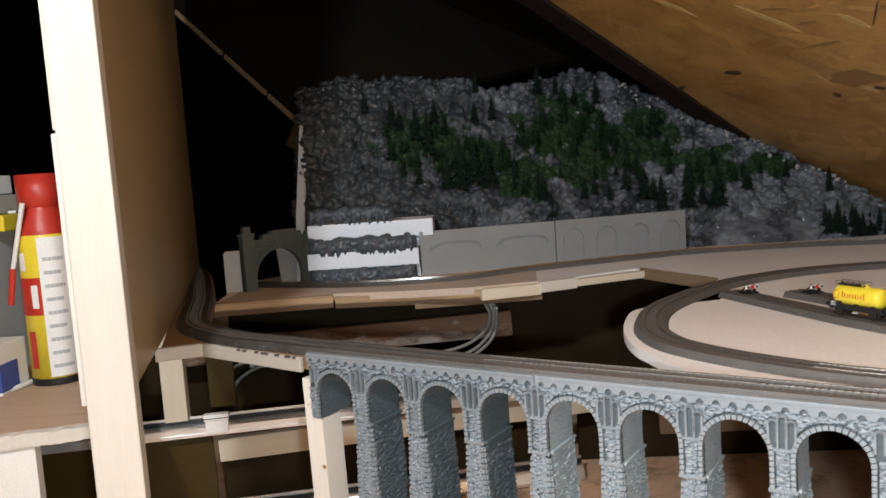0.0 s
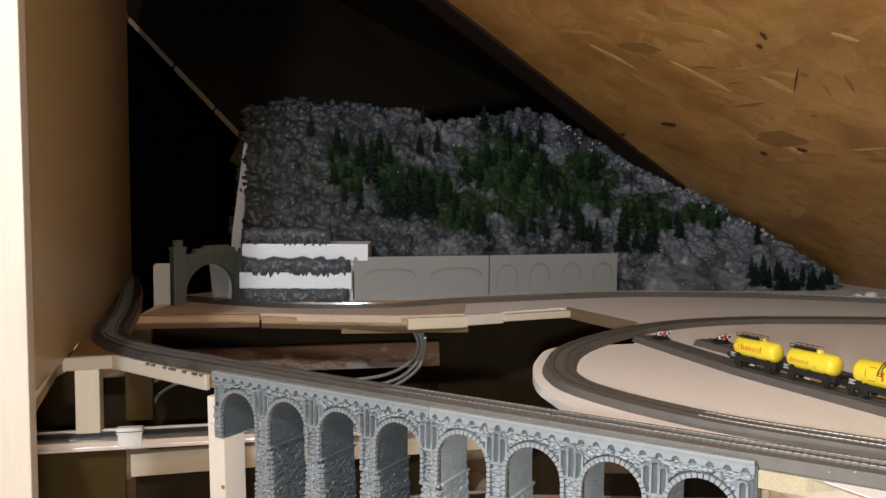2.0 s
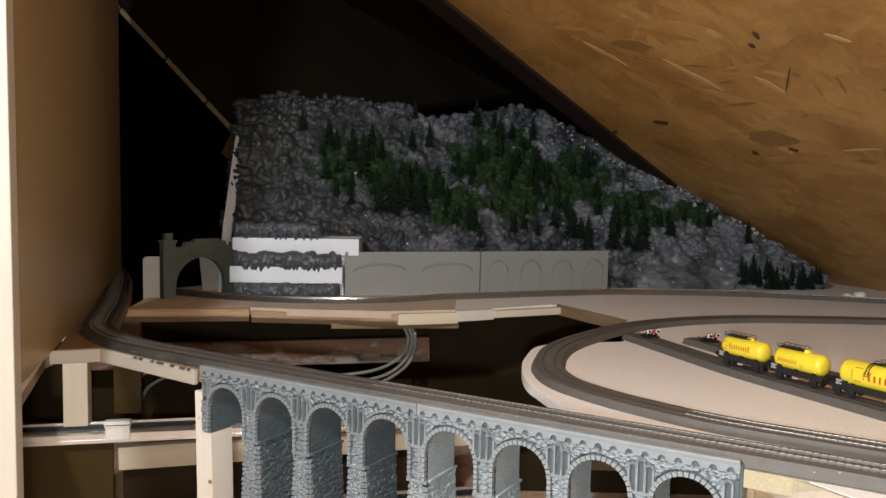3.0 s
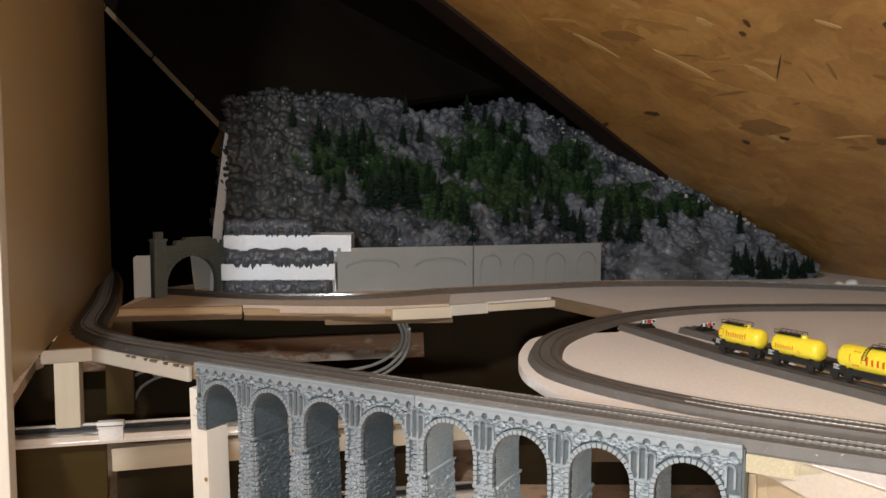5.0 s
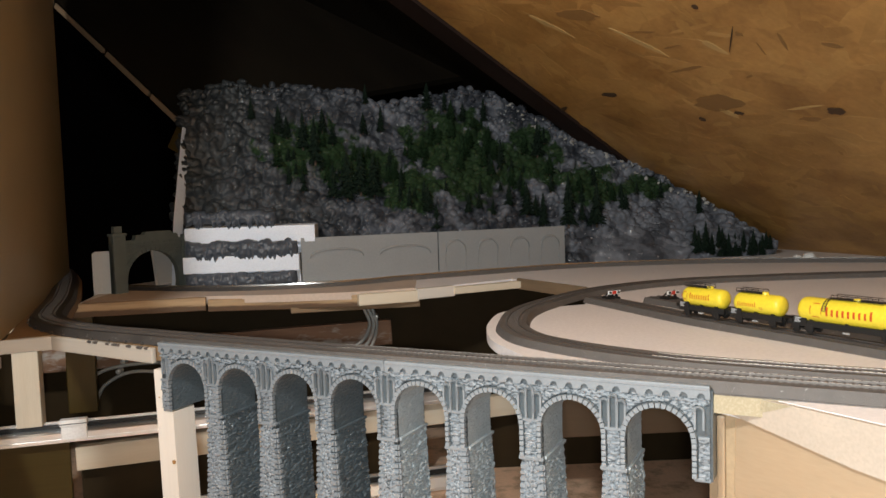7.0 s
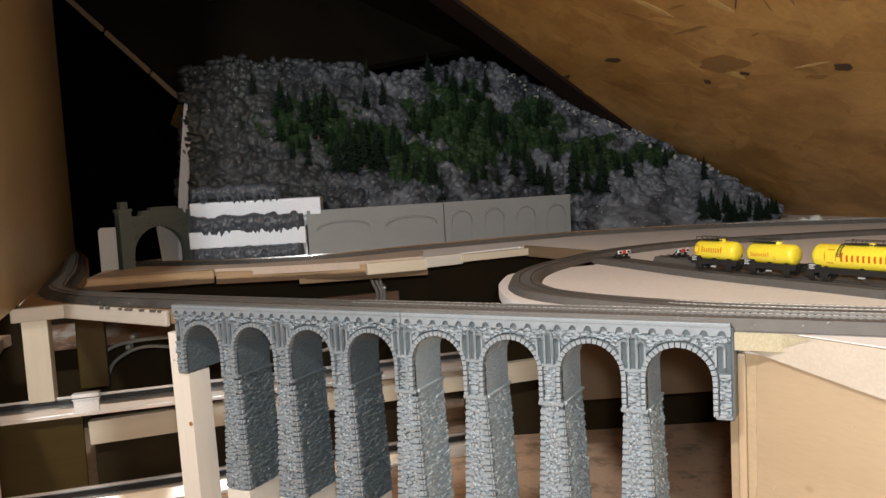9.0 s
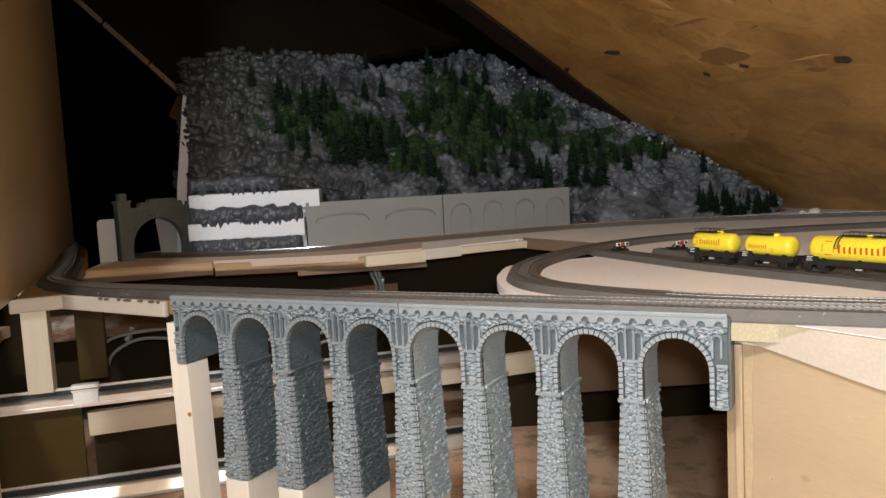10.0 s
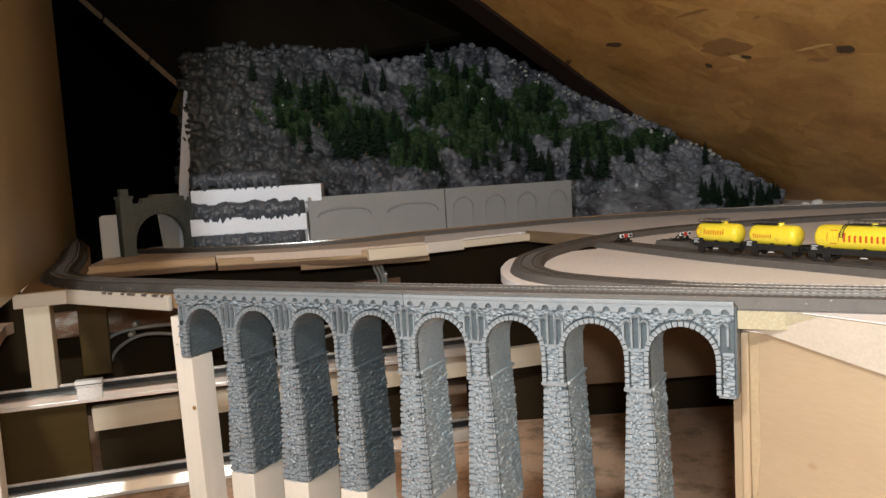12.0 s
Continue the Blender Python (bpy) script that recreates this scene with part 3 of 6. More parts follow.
rear_inner = nearer([(-0.250, 0.9385), (-0.120, 0.9535), (-0.03, 0.9385), (0.05, 0.9355), (0.125, 0.9525)])
# added sheet: the rear deck's dimmer light is put into its colour
outlined("rear_board", rear_inner + [(0.135, 1.07), (-0.05, 1.04), (-0.17, 1.06), (-0.235, 1.075)], DECK - 0.0075, DECK + 0.0008, M_REAR_BOARD, "brownish sheet with the layout rear's shade in its colour", "layout board")
LEDGE = 0.997
ledge = [(-0.247, 0.925), (-0.275, 1.012), (-0.314, 1.125), (-0.367, 1.255), (-0.443, 1.38), (-0.60, 1.50), (-0.62, 1.44), (-0.47, 1.34), (-0.345, 1.10), (-0.208, 0.659), (-0.176, 0.670), (-0.0765, 0.596), (-0.060, 0.592), (-0.047, 0.612), (-0.089, 0.641), (-0.133, 0.671), (-0.170, 0.707), (-0.194, 0.744), (-0.211, 0.795), (-0.238, 0.889)]
outlined("ledge", ledge, LEDGE - 0.010, LEDGE, M_BROWN_BOARD, "narrow brown board ledge carrying the curved track", "ledge")

# edge strips under the deck's rim
def strip(a, b, z, wide, high, mat, label):
    (ax, ay), (bx, by) = nearer([a, b])
    return plank("edge_strip", (ax, ay, z), (bx, by, z), wide, high, mat, label, "strip", group="strips on the board's edge")


strip((-0.262, 0.934), (-0.116, 0.950), 0.9840, 0.010, 0.0150, M_ROUGH, "rough brown wooden strip along the layout board's edge")
strip((-0.114, 0.954), (0.060, 0.940), 0.9815, 0.010, 0.0140, M_ROUGH, "rough brown splintered strip along the layout board's edge")
strip((-0.02, 0.946), (0.130, 0.958), 0.9730, 0.012, 0.0065, M_PINE_OLD, "thin splintered batten under the layout board's edge")
strip((0.058, 0.933), (0.128, 0.951), 0.9830, 0.010, 0.0130, M_PINE, "pale pine strip along the layout board's edge")
strip((0.126, 0.949), (0.172, 0.968), 0.9850, 0.010, 0.0125, M_PINE_PALE, "very pale pine strip along the layout board's edge")
# added brown strip paints the shade on the bay's inner edge
strip((0.258, 1.003), (0.313, 0.884), 0.9862, 0.004, 0.0135, M_PINE_OLD, "brown strip standing in for shade on the bay's inner edge")
strip((0.172, 0.964), (0.262, 1.000), 0.9855, 0.010, 0.0085, M_PINE, "pine strip under the layout board's edge")
plank("ledge_strip", (-0.2120, 0.6545, 0.9915), (-0.176, 0.6665, 0.9915), 0.004, 0.0110, M_STRIP, "pale pine strip on the front of the ledge", "strip", group="strips on the ledge")
plank("ledge_strip", (-0.176, 0.6665, 0.9915), (-0.0800, 0.5950, 0.9910), 0.004, 0.0112, M_STRIP, "pale pine strip with notches under the track", "strip", group="strips on the ledge")

a, b = Vector((-0.176, 0.6645, 0)), Vector((-0.0800, 0.5930, 0))
NOTCHED = bpy.data.objects["ledge_strip.001"]
back_ = NOTCHED.matrix_world.inverted()
# added dark blocks stand in for notches in the strip
for t, wd in ((0.40, 0.0022), (0.46, 0.0024), (0.58, 0.0018), (0.66, 0.0042), (0.78, 0.0024), (0.88, 0.0030), (0.94, 0.0016)):
    p = back_ @ (a.lerp(b, t) + Vector((0, 0, 0.9963)))
    part("notch", box(bmesh.new(), p.x - wd, p.x + wd, p.y - 0.0012, p.y + 0.0012, p.z - 0.0010, p.z + 0.0006, None, 0.0004), M_SLEEPER, NOTCHED, "dark block standing in for a notch")

# plywood fascia on the side of the layout that faces the viewer
f0, f1 = Vector((0.2455, 0.407, 0)), Vector((0.420, 0.075, 0))
fd = (f1 - f0).normalized()
FM = pose(f0.x, f0.y, 0, 0, 0, math.degrees(math.atan2(fd.y, fd.x)))
fl = (f1 - f0).length
fascia = tagged(thing("fascia", box(bmesh.new(), -0.006, fl, 0.001, 0.007, SHELF, 0.9905), M_PLY, FM), "tan plywood fascia below the layout board", "panel", "", "structure")
part("top_strip", soft_edges(prism(bmesh.new(), [(-0.006, 0.9883), (0.0713, 0.9752), (0.13, 0.9700), (fl, 0.9690), (fl, 0.9966), (-0.006, 0.9966)], "y", -0.0022, 0.0004), 0.0008), M_DECK_EDGE, fascia, "pale rounded strip along the top")
part("stain", prism(bmesh.new(), [(0.0040, 0.985), (0.0100, 0.983), (0.0092, 0.950), (0.0098, 0.925), (0.0078, 0.903), (0.0050, 0.893), (0.0042, 0.915)], "y", 0.0006, 0.0012), M_STAIN, fascia, "brown glue stain beside the corner")
for s, z, r in ((0.0187, 0.9183, 0.0008), (0.0584, 0.9586, 0.0005), (0.1100, 0.930, 0.0006)):
    part("knot", cyl(bmesh.new(), (s, 0.0006, z), (s, 0.0013, z), r, r, 12), M_STAIN, fascia, "small brown knot")
part("tape", prism(bmesh.new(), [(-0.0065, 0.9890), (0.012, 0.9862), (0.026, 0.9900), (0.042, 0.9964), (-0.0065, 0.9964)], "y", -0.0026, -0.0021), M_TAPE, fascia, "yellowed adhesive tape over the corner")
bm = prism(bmesh.new(), [(f0 + fd * 0.030 + Vector((0.001, 0.0006, 0)))[:2], (f1 + Vector((0.001, 0.0006, 0)))[:2], (0.60, 0.10), (0.4346, 0.2695)], "z", 0.9912, 0.9968)
tagged(thing("front_board", bm, M_DECK), "beige painted board between the track and the fascia", "layout board", "", "structure")

# timber and metal below the deck


def along(x, off=0.0):
    y = 0.871 + (x + 0.331) * 0.041 / 0.223
    return Vector((x, y + off, 0))


def rail_profile(name, z0, z1, label, lean=0.0):
    a, b = along(-0.62), along(0.17)
    m = Matrix.Translation(a) @ (b - a).to_track_quat("X", "Z").to_matrix().to_4x4()
    ln = (b - a).length
    h = z1 - z0
    sec = [(-0.010, 0), (0.009, 0), (0.009, h), (0.0065, h), (0.0065, h * 0.60), (-0.0075 + lean, h * 0.60), (-0.010 + lean, h * 0.52)]
    bm = bmesh.new()
    lo = [bm.verts.new((0, y, z0 + z)) for y, z in sec]
    hi = [bm.verts.new((ln, y, z0 + z)) for y, z in sec]
    bm.faces.new(lo)
    bm.faces.new(list(reversed(hi)))
    for i in range(len(sec)):
        bm.faces.new((lo[i], hi[i], hi[(i + 1) % len(sec)], lo[(i + 1) % len(sec)]))
    top = thing(name, None, None, m)
    part("profile", bm, M_ALU, top)
    # black strip paints the dark gap in the rail's groove
    part("groove_shade", box(bmesh.new(), 0, ln, 0.0040, 0.0064, z0 + h * 0.61, z0 + h * 0.86), M_BLACK, top, "black strip standing in for the groove's shade")
    part("cover_lip", box(bmesh.new(), 0, ln, -0.0112, -0.0102, z0 + 0.0003, z0 + 0.0040, None, 0.0003), M_ALU, top, "narrow rounded lip along the rail")
    return tagged(top, label, "rail", "aluminium rails under the layout")


rail_profile("aluminium_rail", 0.850, 0.869, "upper ribbed aluminium profile rail below the layout")
rail_profile("aluminium_rail", 0.744, 0.768, "lower bright aluminium profile rail below the layout", 0.008)
clip = tagged(thing("rail_clip", box(box(bmesh.new(), -0.0125, 0.0125, -0.004, 0.003, 0.0, 0.017, None, 0.0012), -0.0135, 0.0135, -0.006, 0.004, 0.015, 0.022, None, 0.001), M_CLIP,
             Matrix.Translation(along(-0.243, -0.010)) @ pose(0, 0, 0.853, 0, 0, 10.4)), "white plastic clip on the aluminium rail", "clip")
part("seam", box(bmesh.new(), -0.0137, 0.0137, -0.0064, -0.0056, 0.0172, 0.0180), M_BLACK, clip, "dark seam below the clip's lid")
plank("cross_plank", along(-0.250, 0.012) + Vector((0, 0, 0.826)), along(0.45, 0.012) + Vector((0, 0, 0.838)), 0.012, 0.026, M_PINE, "long pale pine plank behind the aluminium rails", "plank")
a = along(-0.62, 0.010)
plank("dark_board", a + Vector((0, 0, 0.806)), along(-0.255, 0.010) + Vector((0, 0, 0.806)), 0.004, 0.084, M_OLIVE_BOARD, "dark brown board behind the aluminium rails", "board")
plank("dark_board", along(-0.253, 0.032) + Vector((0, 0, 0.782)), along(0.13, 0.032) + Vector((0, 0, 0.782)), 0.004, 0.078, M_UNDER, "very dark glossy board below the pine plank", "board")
plank("rear_board", (-0.36, 1.045, 0.906), (0.098, 1.045, 0.923), 0.012, 0.032, M_SMEARED, "reddish brown board with old paint under the layout", "board")
post("support_post", -0.2870, 0.874, 10, 0.025, 0.020, 0.868, 0.980, M_PINE, "short pine leg between ledge and rail", "leg")
post("support_post", -0.2500, 0.925, 10, 0.030, 0.010, 0.868, 0.976, M_OLIVE_BOARD, "dark brown upright board behind the pine leg", "leg")
# back plate and beam: near black, sized to fill the dark space below
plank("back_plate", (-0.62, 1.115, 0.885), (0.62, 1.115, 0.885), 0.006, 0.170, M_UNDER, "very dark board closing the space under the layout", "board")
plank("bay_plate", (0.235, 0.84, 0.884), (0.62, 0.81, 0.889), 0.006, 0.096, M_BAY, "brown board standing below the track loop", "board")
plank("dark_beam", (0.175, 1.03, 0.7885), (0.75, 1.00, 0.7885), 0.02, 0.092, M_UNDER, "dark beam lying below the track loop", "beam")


# ---------------------------------------------------------------- track
def model_track(name, pts, base, label, rails=True, wide=0.0135, high=0.005, lugs=0, metal=None, bright_from=None):
    top = thing(name, None, None)
    line = smooth_line([(x, y, base) for x, y in pts], 0.006)
    w = wide
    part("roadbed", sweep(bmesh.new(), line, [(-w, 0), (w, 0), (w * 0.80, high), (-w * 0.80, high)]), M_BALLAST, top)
    if rails:
        tall = 0.0014 if lugs else 0.0007
        for s in (-0.0046, 0.0046):
            part("rail", sweep(bmesh.new(), line, [(s - 0.0005, high), (s + 0.0005, high), (s + 0.0004, high + tall), (s - 0.0004, high + tall)]), metal or M_RAIL_DULL, top, "worn metal rail")
        bm = bmesh.new()
        fine = smooth_line([(x, y, base) for x, y in pts], 0.0036)
        for i in range(1, len(fine) - 1):
            d = fine[i + 1] - fine[i - 1]
            m = Matrix.Translation(fine[i]) @ pose(0, 0, 0, 0, 0, math.degrees(math.atan2(d.y, d.x)))
            vs = [bm.verts.new(m @ Vector((x, y, z))) for z, k in ((high - 0.0004, 1.0), (high + (0.00035 if lugs else 0.00012), 0.86)) for x, y in ((-0.0010 * k, -0.0076 * k), (0.0010 * k, -0.0076 * k), (0.0010 * k, 0.0076 * k), (-0.0010 * k, 0.0076 * k))]
            bm.faces.new(vs[4:])
            for k in range(4):
                bm.faces.new((vs[k], vs[(k + 1) % 4], vs[4 + (k + 1) % 4], vs[4 + k]))
        tagged(part("sleeper_run", bm, M_SLEEPER, top), kind="stuff")
    # pale dashes on the rail tops stand in for lamp glints
    if bright_from:
        bright = smooth_line([(x, y, base) for x, y in pts], 0.0009)
        for s in (-0.0046, 0.0046):
            bm = bmesh.new()
            for i in range(0, len(bright) - 4, 4):
                if bright[i].x > bright_from[0] and bright[i].y < bright_from[1]:
                    sweep(bm, bright[i:i + 4], [(s - 0.0004, high + tall), (s + 0.0004, high + tall), (s + 0.0003, high + tall + 0.00015), (s - 0.0003, high + tall + 0.00015)])
            tagged(part("glint_dash", bm, bright_from[2], top, "pale dashes standing in for glints on the rail head"), kind="stuff")
    if lugs:
        bm = bmesh.new()
        for i in range(8, len(line) - 2, 3):
            if line[i].x > 0.10:
                continue
            d = line[i + 1] - line[i - 1]
            sd = Vector((d.y, -d.x, 0)).normalized() * lugs
            m = Matrix.Translation(line[i] + sd * (w * 1.0) + Vector((0, 0, high * 0.12))) @ Matrix.Diagonal((1.4, 1.4, 0.9, 1))
            bmesh.ops.create_icosphere(bm, subdivisions=1, radius=0.0012, matrix=m)
        tagged(part("lug_row", bm, M_BALLAST, top, "row of small moulded lugs"), kind="stuff")
    return tagged(top, label, "model track", "tracks of the layout")


VO, VU, VB = Vector((-0.0737, 0.5889, 0)), Vector((0.8461, -0.5330, 0)), Vector((0.5330, 0.8461, 0))


def via(s, d=0.0):
    v = VO + VU * s + VB * d
    return v.x, v.y


model_track("viaduct_track", [via(0.60, 0.017), via(0.50, 0.017), via(0.366, 0.017), via(0.25, 0.017), via(0.12, 0.017), via(0.0, 0.020), (-0.098, 0.630), (-0.142, 0.660), (-0.180, 0.697), (-0.207, 0.738), (-0.225, 0.790), (-0.252, 0.885), (-0.294, 1.010), (-0.332, 1.12), (-0.385, 1.25), (-0.46, 1.37), (-0.58, 1.46)], 0.9975, "dark grey single track crossing the viaduct and curving away", True, 0.0150, 0.0055, -1, bright_from=(0.055, 1.0, M_GLINT_DIM))
VT = bpy.data.objects["viaduct_track"]
bm = prism(bmesh.new(), [via(0.3672, 0.0008), via(0.4005, 0.0008), via(0.4000, 0.0040), via(0.3672, 0.0150)], "z", 0.9880, 0.9969)
tagged(thing("corner_filler", bm, M_TAPE), "yellowed filler under the track at the board's corner", "layout board", "", "structure")
part("underlay", sweep(bmesh.new(), smooth_line([(*via(0.3675, 0.017), DECK), (*via(0.48, 0.017), DECK), (*via(0.60, 0.017), DECK)], 0.02), [(-0.0156, 0), (0.0156, 0), (0.0153, 0.0064), (-0.0153, 0.0064)]), M_BALLAST, VT, "speckled grey foam bed below the track")
model_track("loop_track", nearer([(0.80, 0.86), (0.62, 0.893), (0.50, 0.899), (0.433, 0.895), (0.365, 0.873), (0.300, 0.832), (0.235, 0.760), (0.203, 0.708), (0.187, 0.655), (0.184, 0.620), (0.189, 0.588), (0.206, 0.556), (0.228, 0.527), (0.262, 0.492), (0.305, 0.461), (0.36, 0.425), (0.50, 0.337), (0.60, 0.274)]), DECK, "dark grey curved track round the end of the layout board", bright_from=(0.245, 0.51, M_RAIL_GLINT))
model_track("rear_track", nearer([(-0.262, 1.080), (-0.235, 1.066), (-0.15, 1.027), (-0.085, 1.008), (-0.012, 1.006), (0.050, 1.020), (0.120, 1.056), (0.180, 1.078), (0.275, 1.109), (0.350, 1.130), (0.440, 1.133), (0.525, 1.126), (0.60, 1.110), (0.72, 1.066), (0.9, 0.98)]), DECK, "dark grey track running along the foot of the mountain", metal=M_RAIL_SHINY)
SID1 = [(0.288, 0.766), (0.300, 0.725), (0.312, 0.683), (0.324, 0.642), (0.334, 0.612), (0.353, 0.566), (0.373, 0.52), (0.40, 0.455), (0.45, 0.34)]
SID2 = [(0.340, 0.748), (0.352, 0.712), (0.366, 0.670), (0.385, 0.618), (0.41, 0.555), (0.44, 0.48), (0.50, 0.35)]
model_track("siding_track", SID1, DECK, "straight grey siding with tank wagons standing on it")
model_track("siding_track", SID2, DECK, "second grey siding ending at a buffer stop")

# ---------------------------------------------------------------- viaduct
VM = Matrix((VU, VB, Vector((0, 0, 1)))).transposed().to_4x4()
VM.translation = VO
viaduct = tagged(thing("viaduct", None, None, VM), "grey moulded stone viaduct with eight arches on tall piers", "model viaduct")
SP, S0, VL, VD = 0.0452, 0.0245, 0.3660, 0.034
HALF, SPRING, IMPOST, FOOT = 0.0165, 0.9725, 0.954, 0.876
CENTRES = [S0 + SP * k for k in range(8)]
PIERS = [S0 + SP * (k + 0.5) for k in range(7)]


def arch_points(c, n=18):
    return [(c - HALF * math.cos(math.pi * i / n), SPRING + HALF * math.sin(math.pi * i / n)) for i in range(n + 1)]


for a, b in ((0, 4), (4, 8)):
    x0 = 0.0 if a == 0 else PIERS[3] + 0.0002
    x1 = PIERS[3] - 0.0002 if b == 4 else VL
    pts = [(x0, 0.9975), (x0, IMPOST)]
    for k in range(a, b):
        pts += [(CENTRES[k] - HALF, IMPOST)] + arch_points(CENTRES[k]) + [(CENTRES[k] + HALF, IMPOST)]
    pts += [(x1, IMPOST), (x1, 0.9975)]
    part("arcade", prism(bmesh.new(), pts, "y", 0.0, VD), M_SHELL, viaduct, "row of four round arches")
    # cornice with a row of round hollows
    stone = M_STONE_L if a == 0 else M_STONE
    lip, n = [(x0, 1.0008), (x0, 0.9952)], int(round((x1 - x0) / 0.0082))
    st = (x1 - x0) / n
    for i in range(n):
        c = x0 + st * (i + 0.5)
        lip += [(c - 0.0021 * math.cos(math.pi * j / 8), 0.9952 + 0.0028 * math.sin(math.pi * j / 8)) for j in range(9)]
    lip += [(x1, 0.9952), (x1, 1.0008)]
    part("cornice", prism(bmesh.new(), lip, "y", -0.0026, -0.0008), stone, viaduct, "projecting moulding with small round hollows")
    part("cornice_back", box(bmesh.new(), x0, x1, -0.0008, 0.002, 0.9950, 1.0006), M_JOINT if a else M_STONE_SHADE, viaduct)
    part("parapet_cap", box(bmesh.new(), x0, x1, -0.0031, 0.0018, 0.9994, 1.0018, None, 0.0006), stone, viaduct)


def half_at(z):
    """Half width of a pier at a height."""
    return 0.0060 + 0.0036 * (IMPOST - z) / (IMPOST - FOOT)


def stone_box(verts, faces, put, a0, a1, b0, b1, h, r, wild=0.0003, chamfer=0.0008):
    """One proud stone on a face: put(a, b, h) gives its place."""
    s = len(verts)
    i = min(chamfer, (a1 - a0) * 0.28, (b1 - b0) * 0.30)
    j = [r.uniform(-wild, wild) for _ in range(8)]
    for (a, b), e in zip(((a0, b0), (a1, b0), (a1, b1), (a0, b1)), range(4)):
        verts.append(put(a + j[e], b + j[e + 4], 0.0))
    for (a, b), e in zip(((a0 + i, b0 + i), (a1 - i, b0 + i), (a1 - i, b1 - i), (a0 + i, b1 - i)), range(4)):
        verts.append(put(a + j[e], b + j[e + 4], h * r.uniform(0.6, 1.35)))
    faces.append((s + 4, s + 5, s + 6, s + 7))
    faces.extend((s + k, s + (k + 1) % 4, s + 4 + (k + 1) % 4, s + 4 + k) for k in range(4))


def from_lists(name, verts, faces, material, parent, label=""):
    me = bpy.data.meshes.new(name)
    me.from_pydata(verts, [], faces)
    me.materials.append(material)
    return tagged(part(name, me, material, parent, label), kind="stuff")


def rubble(u0, u1, v0, v1, seed, cu=0.0062, cv=0.0019, deep=0.0015, step=0.00035):
    """Relief of irregular bulging rubble over a rectangle: grid of u, v and height."""
    r = np.random.RandomState(seed)
    nu, nv = max(3, int((u1 - u0) / step)), max(3, int((v1 - v0) / step))
    U, V = np.meshgrid(np.linspace(u0, u1, nu), np.linspace(v0, v1, nv))
    P, Q = (U - u0) / cu + 2.0, (V - v0) / cv + 2.0
    P = P + 0.5 * (np.floor(Q) % 2) + 0.12 * np.sin(Q * 1.9 + seed)
    Q = Q + 0.22 * np.sin(P * 1.3 + seed * 2) + 0.10 * np.sin(P * 3.1)
    n, m = int((u1 - u0) / cu) + 7, int((v1 - v0) / cv) + 8
    jp, jq, tall = r.uniform(0.05, 0.95, (m, n)), r.uniform(0.1, 0.9, (m, n)), r.uniform(0.45, 1.25, (m, n))
    ci, cj = np.floor(P).astype(int), np.floor(Q).astype(int)
    f1, f2, lift = np.full(U.shape, 9.0), np.full(U.shape, 9.0), np.zeros(U.shape)
    for dj in (-1, 0, 1):
        for di in (-1, 0, 1):
            i, j = np.clip(ci + di, 0, n - 1), np.clip(cj + dj, 0, m - 1)
            d = np.hypot(P - i - jp[j, i], Q - j - jq[j, i])
            first = d < f1
            f2 = np.where(first, f1, np.minimum(f2, d))
            lift = np.where(first, tall[j, i], lift)
            f1 = np.where(first, d, f1)
    h = deep * lift * np.clip((f2 - f1) / 0.30, 0, 1) ** 0.6 * (1 - 0.35 * np.clip(f1, 0, 1))
    return U, V, h + r.uniform(-0.00004, 0.00004, U.shape)


def relief(name, U, V, h, put, keep, parent, label="", dark_below=-1.0, high=None, low=None):
    """A sheet of stone relief, painted pale above a height, with the hollows' shade in the low faces' dark colour;
    put(u, v, h) gives places, keep(u, v) drops what lies over openings.
    """
    nv, nu = U.shape
    x, y, z = put(U, V, h)
    pts = np.stack((x + 0 * U, y + 0 * U, z + 0 * U), -1).reshape(-1, 3)
    ok = keep(U, V)
    idx = np.arange(nu * nv).reshape(nv, nu)
    good = ok[:-1, :-1] & ok[1:, :-1] & ok[:-1, 1:] & ok[1:, 1:]
    q = np.stack((idx[:-1, :-1], idx[:-1, 1:], idx[1:, 1:], idx[1:, :-1]), -1)[good]
    used = np.unique(q)
    back = np.zeros(nu * nv, int)
    back[used] = np.arange(len(used))
    me = bpy.data.meshes.new(name)
    me.from_pydata(pts[used].tolist(), [], back[q].tolist())
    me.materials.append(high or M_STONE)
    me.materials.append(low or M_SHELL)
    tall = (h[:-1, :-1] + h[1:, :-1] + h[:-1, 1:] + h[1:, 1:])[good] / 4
    # low faces take the dark tone, so the hollows' shade is painted
    me.polygons.foreach_set("material_index", (tall < dark_below).astype(np.int32))
    for p in me.polygons:
        p.use_smooth = True
    return part(name, me, M_STONE, parent, label)


def everywhere(u, v):
    return np.ones(u.shape, bool)


